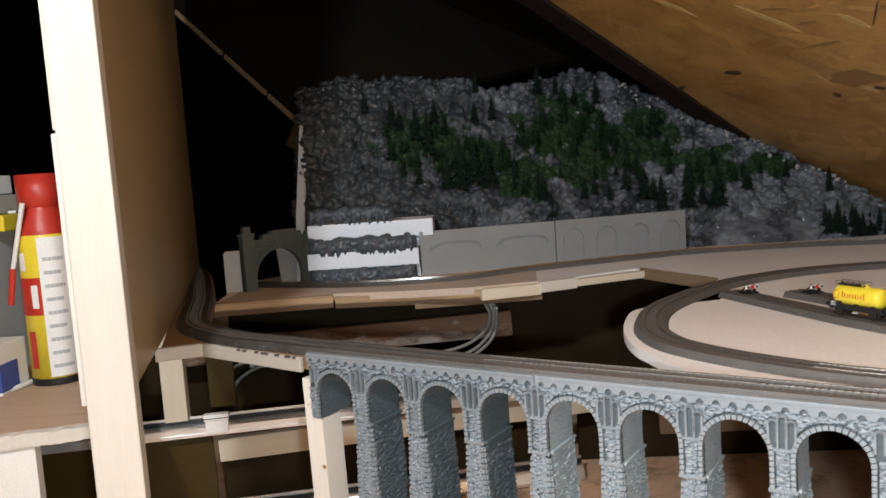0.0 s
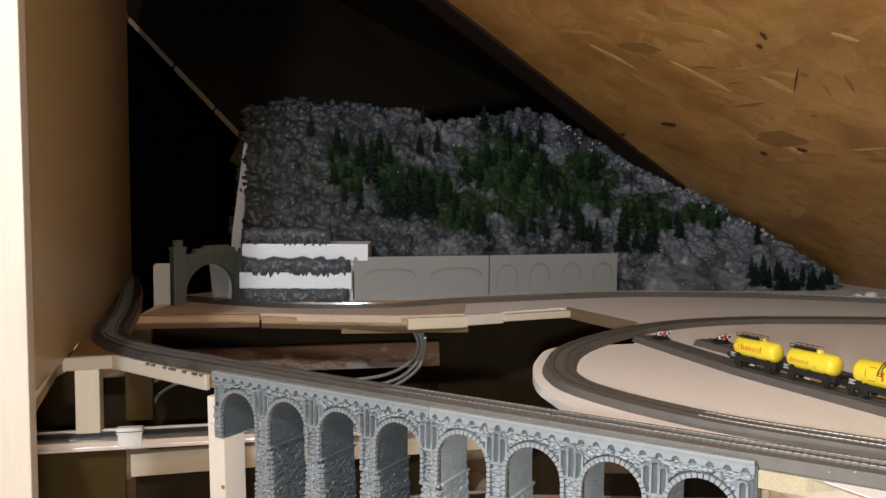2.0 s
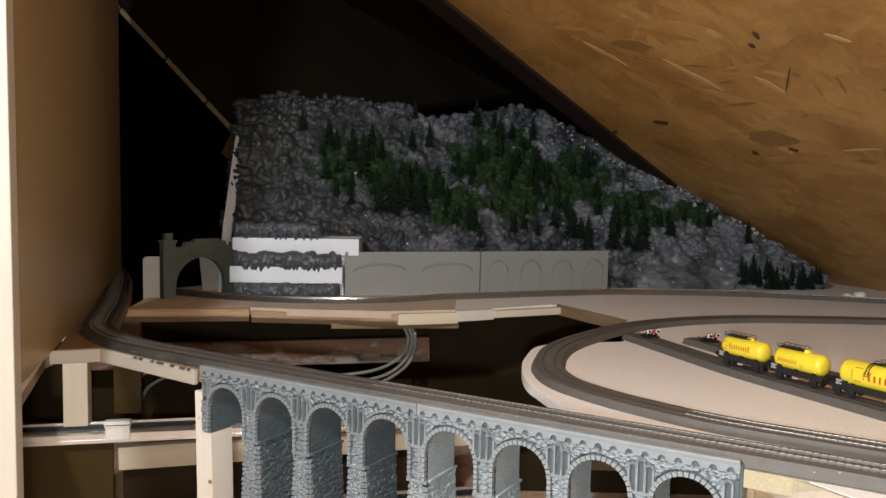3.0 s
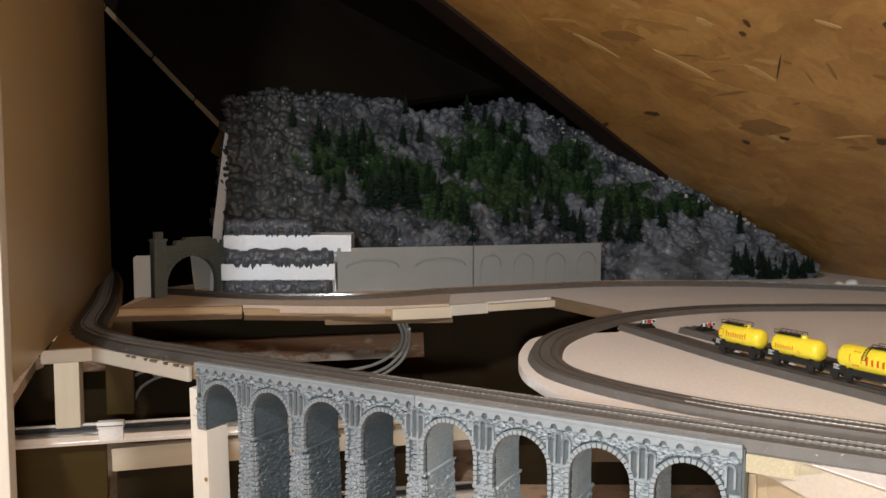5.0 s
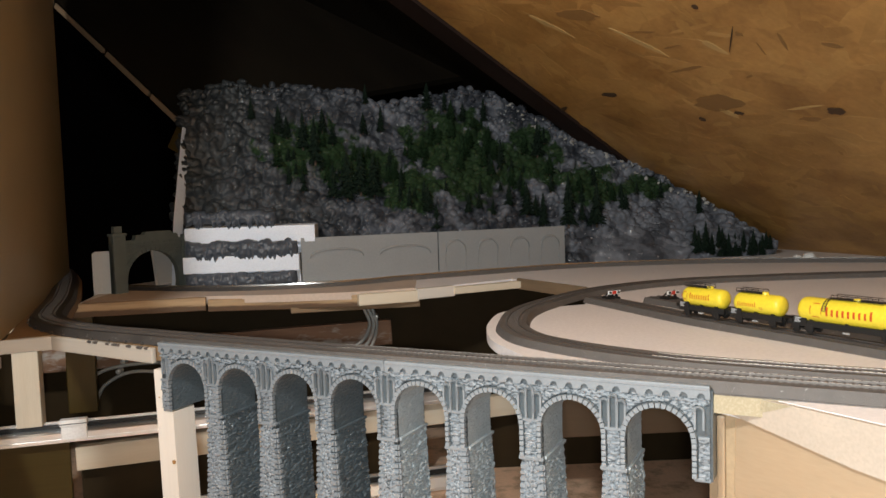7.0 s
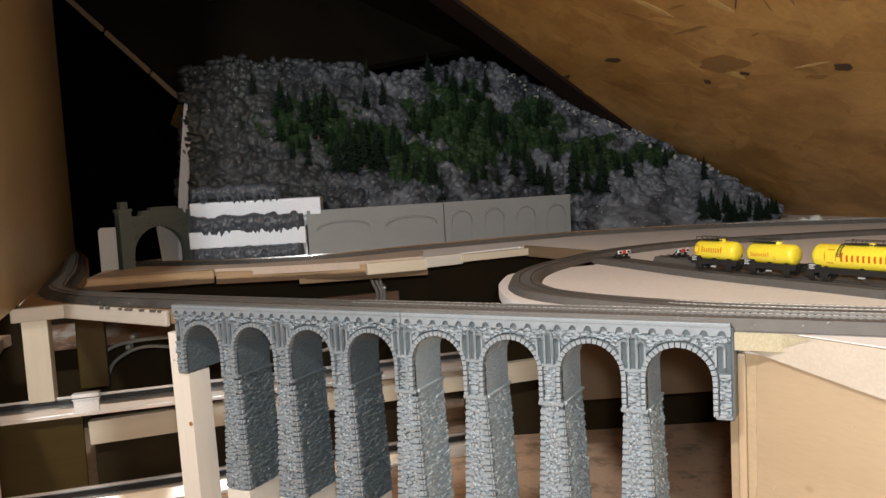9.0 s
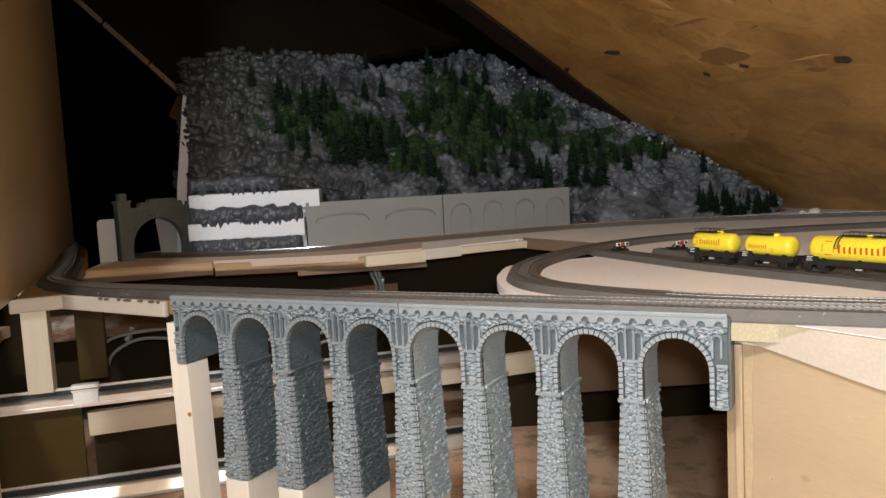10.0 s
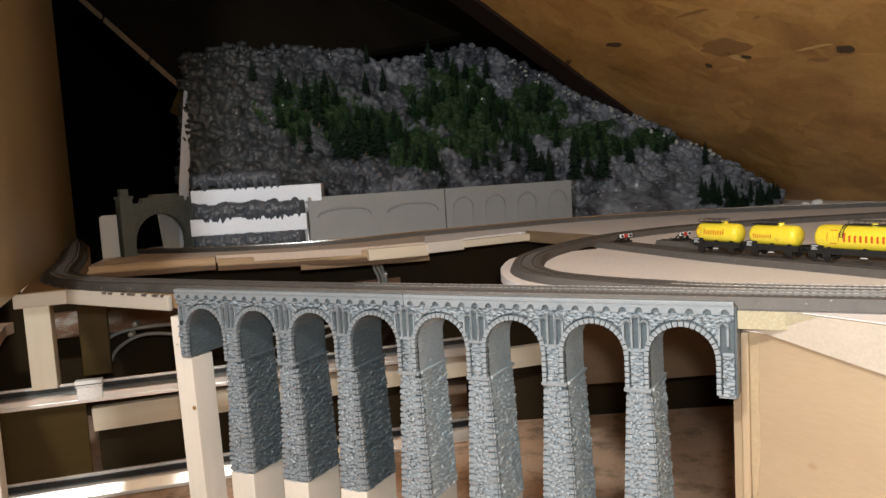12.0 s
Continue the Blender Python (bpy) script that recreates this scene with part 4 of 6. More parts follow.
rnd = random.Random(11)
for n_, c in enumerate(PIERS):
    bm = bmesh.new()
    lo, hi = half_at(FOOT), half_at(IMPOST)
    d = 0.0012
    v = [bm.verts.new(p) for p in ((c - lo, -d, FOOT), (c + lo, -d, FOOT), (c + lo, VD + d, FOOT), (c - lo, VD + d, FOOT), (c - hi, 0, IMPOST), (c + hi, 0, IMPOST), (c + hi, VD, IMPOST), (c - hi, VD, IMPOST))]
    for f in ((0, 1, 2, 3), (7, 6, 5, 4), (0, 4, 5, 1), (1, 5, 6, 2), (2, 6, 7, 3), (3, 7, 4, 0)):
        bm.faces.new([v[k] for k in f])
    # left half: darker paint; side tones also have light and shade painted in
    stone, side_stone, joint = (M_STONE_L if n_ < 3 else M_STONE), (M_STONE_SHADE if n_ < 3 else M_SIDE_LIT), (M_SHELL if n_ < 4 else M_JOINT)
    pier = part("pier", bm, M_SHELL if n_ < 4 else M_JOINT, viaduct, "tall tapered stone pier")
    part("moulding", box(bmesh.new(), c - hi - 0.0012, c + hi + 0.0010, -0.0020, 0.0012, IMPOST - 0.0010, IMPOST + 0.0012, None, 0.0006), stone, pier, "thin impost moulding")
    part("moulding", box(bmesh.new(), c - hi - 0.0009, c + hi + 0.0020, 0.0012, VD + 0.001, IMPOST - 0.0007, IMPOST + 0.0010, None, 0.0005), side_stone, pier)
    verts, faces = [], []

    def front(a, b, k):
        t = (IMPOST - b) / (IMPOST - FOOT)
        return (c + a * half_at(b), -d * t - k - 0.0001, b)

    def side(a, b, k):
        return (c + half_at(b) + k + 0.0001, a - d * (IMPOST - b) / (IMPOST - FOOT), b)

    z, row = FOOT + 0.0003, 0
    while z < IMPOST - 0.003:
        h = rnd.uniform(0.0031, 0.0039)
        q = (0.60 if row % 2 else 0.46) * rnd.uniform(0.95, 1.05)
        for a0, a1 in ((-1.0, -1.0 + q), (1.0 - q, 1.0)):
            stone_box(verts, faces, lambda a, b, k: front(a, b, k), a0, a1, z + 0.0002, z + h - 0.0003, 0.0013, rnd, 0.00015, 0.0006)
        ln = 0.0026 if row % 2 else 0.0040
        stone_box(verts, faces, side, -0.0002, ln, z + 0.0002, z + h - 0.0003, 0.0007, rnd, 0.0001, 0.0004)
        z += h
        row += 1
    from_lists("quoin_run", verts, faces, stone, pier, "squared corner stones")
    fine = rubble(-0.0060, 0.0060, FOOT, IMPOST - 0.001, 40 + n_, 0.0028, 0.0023, 0.0019)
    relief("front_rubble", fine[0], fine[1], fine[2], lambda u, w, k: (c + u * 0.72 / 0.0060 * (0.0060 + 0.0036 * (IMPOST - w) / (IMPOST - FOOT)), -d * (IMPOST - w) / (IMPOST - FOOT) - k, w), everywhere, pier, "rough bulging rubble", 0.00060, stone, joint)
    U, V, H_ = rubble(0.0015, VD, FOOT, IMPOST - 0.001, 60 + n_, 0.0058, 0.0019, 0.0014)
    relief("side_rubble", U, V, H_, lambda u, w, k: (c + 0.0060 + 0.0036 * (IMPOST - w) / (IMPOST - FOOT) + k, u, w), everywhere, pier, "rough bulging rubble", 0.00030, side_stone, joint if n_ < 3 else M_SIDE_HOLLOW)

# spandrel rubble between arches and cornice
niche = [0.0008 + 0.0] + PIERS + [VL - 0.0008]


def spandrel(u, w):
    ok = np.ones(u.shape, bool)
    for c in CENTRES:
        ok &= ~((w >= SPRING) & (np.hypot(u - c, w - SPRING) < HALF + 0.0029))
        ok &= ~((w < SPRING) & (np.abs(u - c) < HALF + 0.0027))
    for c in niche:
        ok &= ~((w > 0.9755) & (w < 0.9915) & (np.abs(u - c) < 0.0064))
    return ok


for k, (x0, x1) in enumerate(((0.0003, PIERS[3] - 0.0002), (PIERS[3] + 0.0002, VL - 0.0003))):
    U, V, H_ = rubble(x0, x1, IMPOST, 0.9952, 5 + k, 0.0044, 0.0018, 0.0021)
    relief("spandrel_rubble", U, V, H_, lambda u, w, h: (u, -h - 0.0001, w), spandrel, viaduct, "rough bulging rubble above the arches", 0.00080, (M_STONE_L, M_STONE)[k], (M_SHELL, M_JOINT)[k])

# inner faces of the arches above the imposts
for n_, c in enumerate(CENTRES):
    U, V, H_ = rubble(0.0010, VD - 0.001, 0.0, (SPRING - IMPOST) + HALF * math.pi * 0.80, 90 + n_, 0.0044, 0.0020, 0.00045)

    def vault(u, w, k):
        a = np.clip((w - (SPRING - IMPOST)) / HALF, 0, math.pi)
        r_ = HALF - k - 0.0001
        return c - r_ * np.cos(a), u, np.minimum(IMPOST + w, SPRING) + r_ * np.sin(a) * (a > 0)

    relief("vault_rubble", U, V, H_, vault, everywhere, viaduct, "rough plastic stone inside the arch", -1.0, M_STONE_SHADE if n_ < 4 else M_SIDE_LIT)

# narrow pieces left between two arches above each pier
for n_, c in enumerate(PIERS):
    verts, faces = [], []
    z = IMPOST + 0.0016
    while z < 0.9735:
        h = rnd.uniform(0.0022, 0.003)
        stone_box(verts, faces, lambda a, b, k: (a, -k, b), c - 0.0026, c + 0.0026, z, z + h - 0.0002, 0.0014, rnd)
        z += h
    from_lists("pier_head_stonework", verts, faces, M_STONE_L if n_ < 3 else M_STONE, viaduct)

# triple lancet niches over the piers
def lancet(bm, c, z0, z1, w):
    line = [(c - w, z0), (c - w, z1 - w)] + [(c - w * math.cos(math.pi * i / 8), z1 - w + w * math.sin(math.pi * i / 8)) for i in range(1, 8)] + [(c + w, z1 - w), (c + w, z0)]
    t = 0.00052
    for i, ((a, b), (p, q)) in enumerate(zip(line, line[1:])):
        k = Vector((p - a, 0, q - b))
        if k.length < 1e-6:
            continue
        m = Matrix.Translation((a, 0, b)) @ Matrix((k.normalized(), Vector((0, 1, 0)), k.normalized().cross(Vector((0, 1, 0))))).transposed().to_4x4()
        box(bm, -0.0003, k.length + 0.0003, -0.0030, 0.0004, -t, t, m)


for n_, c in enumerate(niche):
    stone = M_STONE_L if n_ < 4 else M_STONE
    bm = bmesh.new()
    for dx, top in ((-0.0043, 0.9910), (0.0, 0.9938), (0.0043, 0.9910)):
        if 0.002 < c + dx < VL - 0.002:
            lancet(bm, c + dx, 0.9766 if dx == 0 else 0.9800, top, 0.00205)
    part("niche", bm, stone, viaduct, "group of narrow blind lancet openings")
    x0, x1 = max(c - 0.0050, 0.0002), min(c + 0.0050, VL - 0.0002)
    part("niche_sill", box(bmesh.new(), x0, x1, -0.0022, 0.0005, 0.9745, 0.9762, None, 0.0005), stone, viaduct)

    # dark sheet behind the lancets: the slots' shade is in its colour
    part("niche_back", box(bmesh.new(), max(c - 0.0064, 0.0004), min(c + 0.0064, VL - 0.0004), -0.0006, 0.0006, 0.9757, 0.9913), M_SHELL if n_ < 4 else M_STONE_SHADE, viaduct)
part("end_face", box(bmesh.new(), VL, VL + 0.0010, -0.0004, VD, IMPOST - 0.0006, 0.9992), M_STONE_SHADE, viaduct, "plain moulded end of the viaduct")

# end returns
for x in (0.0, VL - 0.0079):
    bm = box(bmesh.new(), x, x + 0.0079, -0.0007, 0.0005, IMPOST - 0.001, IMPOST + 0.001, None, 0.0003)
    part("end_moulding", bm, M_STONE, viaduct)

# ---------------------------------------------------------------- timber under the viaduct
def via_pose(s, d, z):
    x, y = via(s, d)
    return pose(x, y, z, 0, 0, math.degrees(math.atan2(VU.y, VU.x)))


vp = tagged(thing("viaduct_post", None, None, VM), "pale pine post, notched and leaning at the end of the viaduct", "post")
shape = [(-0.0085, 0.9815), (-0.0004, 0.9815), (-0.0004, 0.9527), (0.0078, 0.9527), (0.0130, SHELF), (-0.0030, SHELF)]
ob = part("timber", soft_edges(prism(bmesh.new(), shape, "y", 0.0005, 0.0205), 0.0008), M_POST, vp)
part("knot", cyl(bmesh.new(), (0.0066, -0.0002, 0.917), (0.0066, 0.0007, 0.917), 0.0015, 0.0015, 14), M_CHIP_BROWN, vp, "small brown knot")
part("knot", cyl(bmesh.new(), (-0.0042, -0.0002, 0.962), (-0.0042, 0.0007, 0.962), 0.0006, 0.0006, 12), M_STAIN, vp, "small brown knot")
for k, c in enumerate(PIERS):
    m = via_pose(c, -0.002, SHELF) @ pose(0, 0, 0, 0, -90, 0)
    tagged(thing("pier_block", box(bmesh.new(), 0, FOOT - 0.0004 - SHELF, 0.0, 0.036, -0.0098, 0.0098, None, 0.0008), M_PINE_PALE, m),
           "pale sawn pine block carrying a viaduct pier", "wooden block", "blocks under the viaduct")
m = via_pose(VL + 0.001, 0.008, SHELF) @ pose(0, 0, 0, 0, -90, 0)
tagged(thing("end_post", box(bmesh.new(), 0, DECK - 0.0072 - SHELF, 0.004, 0.022, -0.004, 0.0, None, 0.0012), M_PLY, m), "plywood upright where the viaduct meets the layout board", "post")

FOOTING = 0.988

# ---------------------------------------------------------------- retaining walls and portal
def arched_wall(name, a, b, arches, depth, rise, label):
    a, b = Vector((*a, FOOTING)), Vector((*b, FOOTING))
    d = b - a
    ln = d.length
    m = Matrix.Translation(a) @ pose(0, 0, 0, 0, 0, math.degrees(math.atan2(d.y, d.x)))
    top = tagged(thing(name, None, None, m), label, "model wall", "retaining walls")
    part("slab", box(bmesh.new(), 0, ln, 0, 0.003, 0, 0.060, None, 0.0004), M_WALL, top)
    span = ln / arches
    for i in range(arches):
        c, w = span * (i + 0.5), span * (0.38 if arches == 2 else 0.30)
        line = [Vector((c - w * math.cos(math.pi * j / 16), 0, 0.060 - depth + rise * (math.sin(math.pi * j / 16)) ** (0.8))) for j in range(17)]
        bm = bmesh.new()
        rings = []
        for p in line:
            rings.append([bm.verts.new(p + Vector((0, y, z))) for y, z in ((-0.0024, -0.0005), (-0.0019, 0.0008), (0.0004, 0.0019), (0.0004, -0.0009))])
        for r, s in zip(rings, rings[1:]):
            for k in range(4):
                bm.faces.new((r[k], r[(k + 1) % 4], s[(k + 1) % 4], s[k]))
        part("arch_rib", bm, M_WALL, top, "thin raised arch line")
        for sx in (-w, w) if arches > 2 else ():
            part("pilaster", box(bmesh.new(), c + sx - 0.0007, c + sx + 0.0005, -0.0009, 0.0005, 0.001, 0.060 - depth), M_WALL, top)
    return top


arched_wall("arcade_wall", (-0.014, 1.051), (0.166, 1.093), 2, 0.027, 0.011, "grey plastic retaining wall with two flat blind arches")
arched_wall("arcade_wall", (0.1675, 1.0935), (0.356, 1.147), 4, 0.028, 0.015, "grey plastic retaining wall with four round blind arches")

pa, pb = Vector((-0.230, 0.992, FOOTING)), Vector((-0.160, 1.075, FOOTING))
d = pb - pa
PL = d.length
m = Matrix.Translation(pa) @ pose(0, 0, 0, 0, 0, math.degrees(math.atan2(d.y, d.x)))
portal = tagged(thing("tunnel_portal", None, None, m), "dark grey stone tunnel portal standing before the mountain", "tunnel portal")
cx, rw = PL * 0.50, 0.0365
arc = [(cx - rw, 0)] + [(cx - rw * math.cos(math.pi * i / 20), 0.018 + (0.034) * math.sin(math.pi * i / 20)) for i in range(21)] + [(cx + rw, 0)]
out = [(0, 0)] + arc + [(PL, 0), (PL, 0.066), (PL * 0.86, 0.066), (PL * 0.84, 0.072), (PL * 0.78, 0.072), (PL * 0.76, 0.0755), (PL * 0.42, 0.0755), (PL * 0.40, 0.072), (PL * 0.30, 0.072), (PL * 0.28, 0.066), (0, 0.066)]
part("front", prism(bmesh.new(), out, "y", 0, 0.007), M_PORTAL, portal)
for i in range(19):
    a0, a1 = math.pi * (i + 0.06) / 19, math.pi * (i + 0.94) / 19
    bm = bmesh.new()
    pts = []
    for a, r in ((a0, 0), (a1, 0), (a1, 0.005), (a0, 0.005)):
        pts.append((cx - (rw + r) * math.cos(a), 0.018 + (0.034 + r) * math.sin(a)))
    part("voussoir", prism(bm, pts, "y", -0.0012, 0.001), M_PORTAL, portal)
for x0, x1, h in ((0.000, 0.0165, 0.084), (PL - 0.012, PL + 0.003, 0.070)):
    tower = part("buttress", box(bmesh.new(), x0, x1, -0.003, 0.007, 0, h * 0.86, None, 0.0008), M_PORTAL, portal, "square corner buttress")
    part("buttress_cap", box(bmesh.new(), x0 - 0.001, x1 + 0.001, -0.004, 0.008, h * 0.86, h * 0.90, None, 0.0006), M_PORTAL, tower)
    part("buttress_top", box(bmesh.new(), x0 + 0.003, x1 - 0.003, -0.001, 0.005, h * 0.90, h, None, 0.0006), M_PORTAL, tower)
part("string_course", box(bmesh.new(), 0.016, PL - 0.014, -0.0015, 0.001, 0.0585, 0.0605, None, 0.0005), M_PORTAL, portal)
rnd = random.Random(3)
verts, faces = [], []
z = 0.001
while z < 0.064:
    h = rnd.uniform(0.0035, 0.005)
    x = 0.016
    while x < PL - 0.016:
        ln = rnd.uniform(0.005, 0.010)
        zc, xc = z + h / 2, x + ln / 2
        if not (abs(xc - cx) < rw + 0.008 and zc < 0.018 + 0.039 * math.sqrt(max(0, 1 - ((xc - cx) / (rw + 0.009)) ** 2))):
            stone_box(verts, faces, lambda a, b, k: (a, -k, b), x, x + ln - 0.0003, z, z + h - 0.0003, 0.0007, rnd)
        x += ln
    z += h
from_lists("portal_stonework", verts, faces, M_PORTAL, portal)

# white lining plates of the unfinished tunnel
m2 = Matrix.Translation((-0.2595, 1.008, FOOTING)) @ pose(0, 0, 0, 0, 0, 12)
tagged(thing("tunnel_plate", soft_edges(prism(bmesh.new(), [(0, 0), (0.021, 0), (0.021, 0.054), (0.003, 0.054), (0, 0.051)], "y", 0, 0.004), 0.0008), M_PLATE, m2), "white plastic plate leaning beside the tunnel portal", "plate", "white tunnel plates")
m2 = Matrix.Translation((-0.204, 1.085, FOOTING)) @ pose(0, 0, 0, 0, 0, 62)
tagged(thing("tunnel_plate", soft_edges(prism(bmesh.new(), [(0, 0.002), (0.010, 0.0), (0.034, 0.0), (0.034, 0.056), (0.0, 0.056), (-0.006, 0.048)], "y", 0, 0.004), 0.0008), M_PLATE, m2), "white plastic plate lining the tunnel mouth", "plate", "white tunnel plates")

# ---------------------------------------------------------------- mountain
def base_y(x):
    return 1.090 + 0.20 * min(x, 0.36) + 0.05 * max(0.0, x - 0.36)


def ridge(x):
    """Height of the mountain's skyline over the deck."""
    h = np.interp(x, (-0.19, -0.15, -0.09, -0.03, 0.0, 0.05, 0.10, 0.17, 0.24, 0.30), (0.262, 0.277, 0.281, 0.287, 0.278, 0.276, 0.257, 0.270, 0.281, 0.277))
    y = base_y(x) + 0.13
    return max(0.012, min(float(h), roof_z(x, y + 0.03) - FOOTING + 0.012))


NX, NZ = 560, 240
X0, X1 = -0.178, 0.700
bub = random.Random(21)
blobs = [(bub.uniform(X0, X1), bub.uniform(0, 0.32), bub.uniform(0.0034, 0.0072)) for _ in range(4200)]
blobs += [(bub.uniform(X0, X1), bub.uniform(0, 0.32), bub.uniform(0.008, 0.015)) for _ in range(420)]
gx = np.linspace(X0, X1, NX)
gv = np.linspace(0, 1.12, NZ)
PX, PV = np.meshgrid(gx, gv)
RH = np.array([ridge(x) for x in gx])
HH = PV * RH[None, :]
over = np.clip(PV - 1.0, 0, None) * RH[None, :]
H = np.minimum(HH, RH[None, :]) - over * 0.25
out, lump = np.zeros_like(PX), np.zeros_like(PX)
for bx, bz, br in blobs:
    into = out if br < 0.0075 else lump
    i0, i1 = np.searchsorted(gx, (bx - br, bx + br))
    d2 = ((PX[:, i0:i1] - bx) ** 2 + (HH[:, i0:i1] * 1.15 - bz) ** 2) / br ** 2
    into[:, i0:i1] = np.maximum(into[:, i0:i1], np.where(d2 < 1, br * (0.85 if br < 0.0075 else 0.75) * np.sqrt(np.clip(1 - d2, 0, 1)), 0))
out = out + 0.8 * lump
smooth_zone = np.clip(1.15 - ((PX - 0.47) / 0.085) ** 2 - ((HH - 0.012) / 0.038) ** 2, 0, 1)
out *= 1 - 0.85 * np.clip(smooth_zone * 1.6, 0, 1)
swell = np.array([[0.018 * noise.noise(Vector((x * 7, v * 6, 1.7))) + 0.007 * noise.noise(Vector((x * 22, v * 20, 4))) for x in gx] for v in gv * 0.3])
LEAN = 0.58
Y = 1.090 + 0.20 * np.minimum(PX, 0.36) + 0.05 * np.maximum(0, PX - 0.36) + LEAN * H + over * 2.2
nrm = np.array((0, -1 / math.hypot(1, LEAN), LEAN / math.hypot(1, LEAN)))
push = out + swell - 0.006
VX, VY, VZ = PX, Y + nrm[1] * push, FOOTING + np.maximum(H + nrm[2] * push, 0.0)
verts = np.stack((VX, VY, VZ), -1).reshape(-1, 3).tolist()
faces = [(j * NX + i, j * NX + i + 1, (j + 1) * NX + i + 1, (j + 1) * NX + i) for j in range(NZ - 1) for i in range(NX - 1)]
me = bpy.data.meshes.new("rock_face")
me.from_pydata(verts, [], faces)
me.materials.append(M_ROCK)
for p in me.polygons:
    p.use_smooth = True
mountain = tagged(thing("mountain", None, None), "grey painted expanding foam mountain with green flock", "model mountain")
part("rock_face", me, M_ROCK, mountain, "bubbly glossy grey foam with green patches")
# styrofoam core seen along the cut end
core = [(1.066, 0.0), (1.085, 0.062), (1.096, 0.09), (1.165, 0.205), (1.205, 0.262), (1.36, 0.262), (1.36, 0.0)]
bm = bmesh.new()
a = [bm.verts.new((-0.182, y - 0.002, FOOTING + z)) for y, z in core]
b = [bm.verts.new((-0.174, y + 0.014, FOOTING + z)) for y, z in core]
bm.faces.new(a)
bm.faces.new(list(reversed(b)))
for i in range(len(a)):
    bm.faces.new((a[i], b[i], b[(i + 1) % len(a)], a[(i + 1) % len(a)]))
part("foam_core", bm, M_STYRO, mountain, "white styrofoam edge of the mountain")


def surface(x, h):
    """A place on the mountain's face at height h over the deck."""
    i = (x - X0) / (X1 - X0) * (NX - 1)
    i = int(min(max(i, 0), NX - 1))
    j = int(min(max(h / RH[i] / 1.12 * (NZ - 1), 0), NZ - 1))
    return Vector(verts[j * NX + i])


# steps of styrofoam slab with foam beads squeezed out between them
SX0, SX1 = -0.160, -0.016
for nm, x1, z0, z1, y0 in (("styrofoam_slab", -0.016, 0.020, 0.041, 1.036), ("styrofoam_slab", 0.004, 0.055, 0.077, 1.052)):
    bm = bmesh.new()
    box(bm, SX0, x1, y0, 1.12, FOOTING + z0, FOOTING + z1, pose(0, 0, 0), 0.0012)
    ob = tagged(thing(nm, bm, M_STYRO), "white cut styrofoam slab at the foot of the mountain", "styrofoam slab", "styrofoam slabs")
tagged(thing("styrofoam_slab", box(bmesh.new(), SX0 + 0.004, SX1, 1.052, 1.12, FOOTING + 0.0005, FOOTING + 0.0195), M_STYRO), "white bottom styrofoam slab behind grey foam", "styrofoam slab", "styrofoam slabs")
tagged(thing("styrofoam_slab", box(bmesh.new(), SX0 + 0.004, SX1 + 0.012, 1.062, 1.12, FOOTING + 0.0415, FOOTING + 0.0545), M_STYRO), "white styrofoam slab behind grey foam", "styrofoam slab", "styrofoam slabs")
rnd = random.Random(8)


def bead_row(z0, z1, y, x0, x1, label, drips, thick=0.011):
    """A bulging band of foam with a ragged edge and drips on its lower side."""
    n, m = int((x1 - x0) / 0.0008), 18
    xs = np.linspace(x0, x1, n)
    low, high = np.full(n, z0), np.full(n, z1)
    for _ in range(drips):
        c, w, ln = rnd.uniform(x0, x1), rnd.uniform(0.0012, 0.0034), rnd.uniform(0.002, 0.009)
        low = np.minimum(low, z0 - ln * np.clip(1 - np.abs(xs - c) / w, 0, 1) ** 0.7)
    for _ in range(int((x1 - x0) / 0.006)):
        c, w = rnd.uniform(x0, x1), rnd.uniform(0.004, 0.010)
        high = np.maximum(high, z1 + rnd.uniform(0.0, 0.004) * np.sqrt(np.clip(1 - ((xs - c) / w) ** 2, 0, 1)))
    end = np.sqrt(np.clip(np.minimum(xs - x0, x1 - xs) / 0.006, 0, 1))
    balls = [(rnd.uniform(x0, x1), rnd.uniform(z0 - 0.004, z1 + 0.002), rnd.uniform(0.003, 0.0075)) for _ in range(int((x1 - x0) / 0.0011))]
    pts = []
    for j in range(m):
        v = j / (m - 1)
        zz = low + (high - low) * v
        lift = np.zeros(n)
        for bx, bz, br in balls:
            d2 = ((xs - bx) ** 2 + (zz - bz) ** 2) / br ** 2
            lift = np.maximum(lift, br * 0.75 * np.sqrt(np.clip(1 - d2, 0, 1)))
        body = thick * 0.5 * (2 * math.sqrt(v * (1 - v))) + lift * (v * (1 - v) * 4) ** 0.4
        for i in range(n):
            g = 0.0009 * noise.noise(Vector((xs[i] * 420, zz[i] * 420, z0 * 90)))
            pts.append((xs[i], y - (body[i] + g) * end[i], FOOTING + zz[i] + g * 0.5))
    quads = [(j * n + i, j * n + i + 1, (j + 1) * n + i + 1, (j + 1) * n + i) for j in range(m - 1) for i in range(n - 1)]
    back = len(pts)
    pts += [(x, y + 0.012, FOOTING + z) for x, z in zip(xs, (low + high) / 2)]
    quads += [(i + 1, i, back + i, back + i + 1) for i in range(n - 1)]
    quads += [((m - 1) * n + i, (m - 1) * n + i + 1, back + i + 1, back + i) for i in range(n - 1)]
    me_ = bpy.data.meshes.new("foam_bead")
    me_.from_pydata(pts, [], quads)
    me_.materials.append(M_FOAM_BEAD)
    for p in me_.polygons:
        p.use_smooth = True
    tagged(new("foam_bead", me_), label, "foam bead", "foam beads")


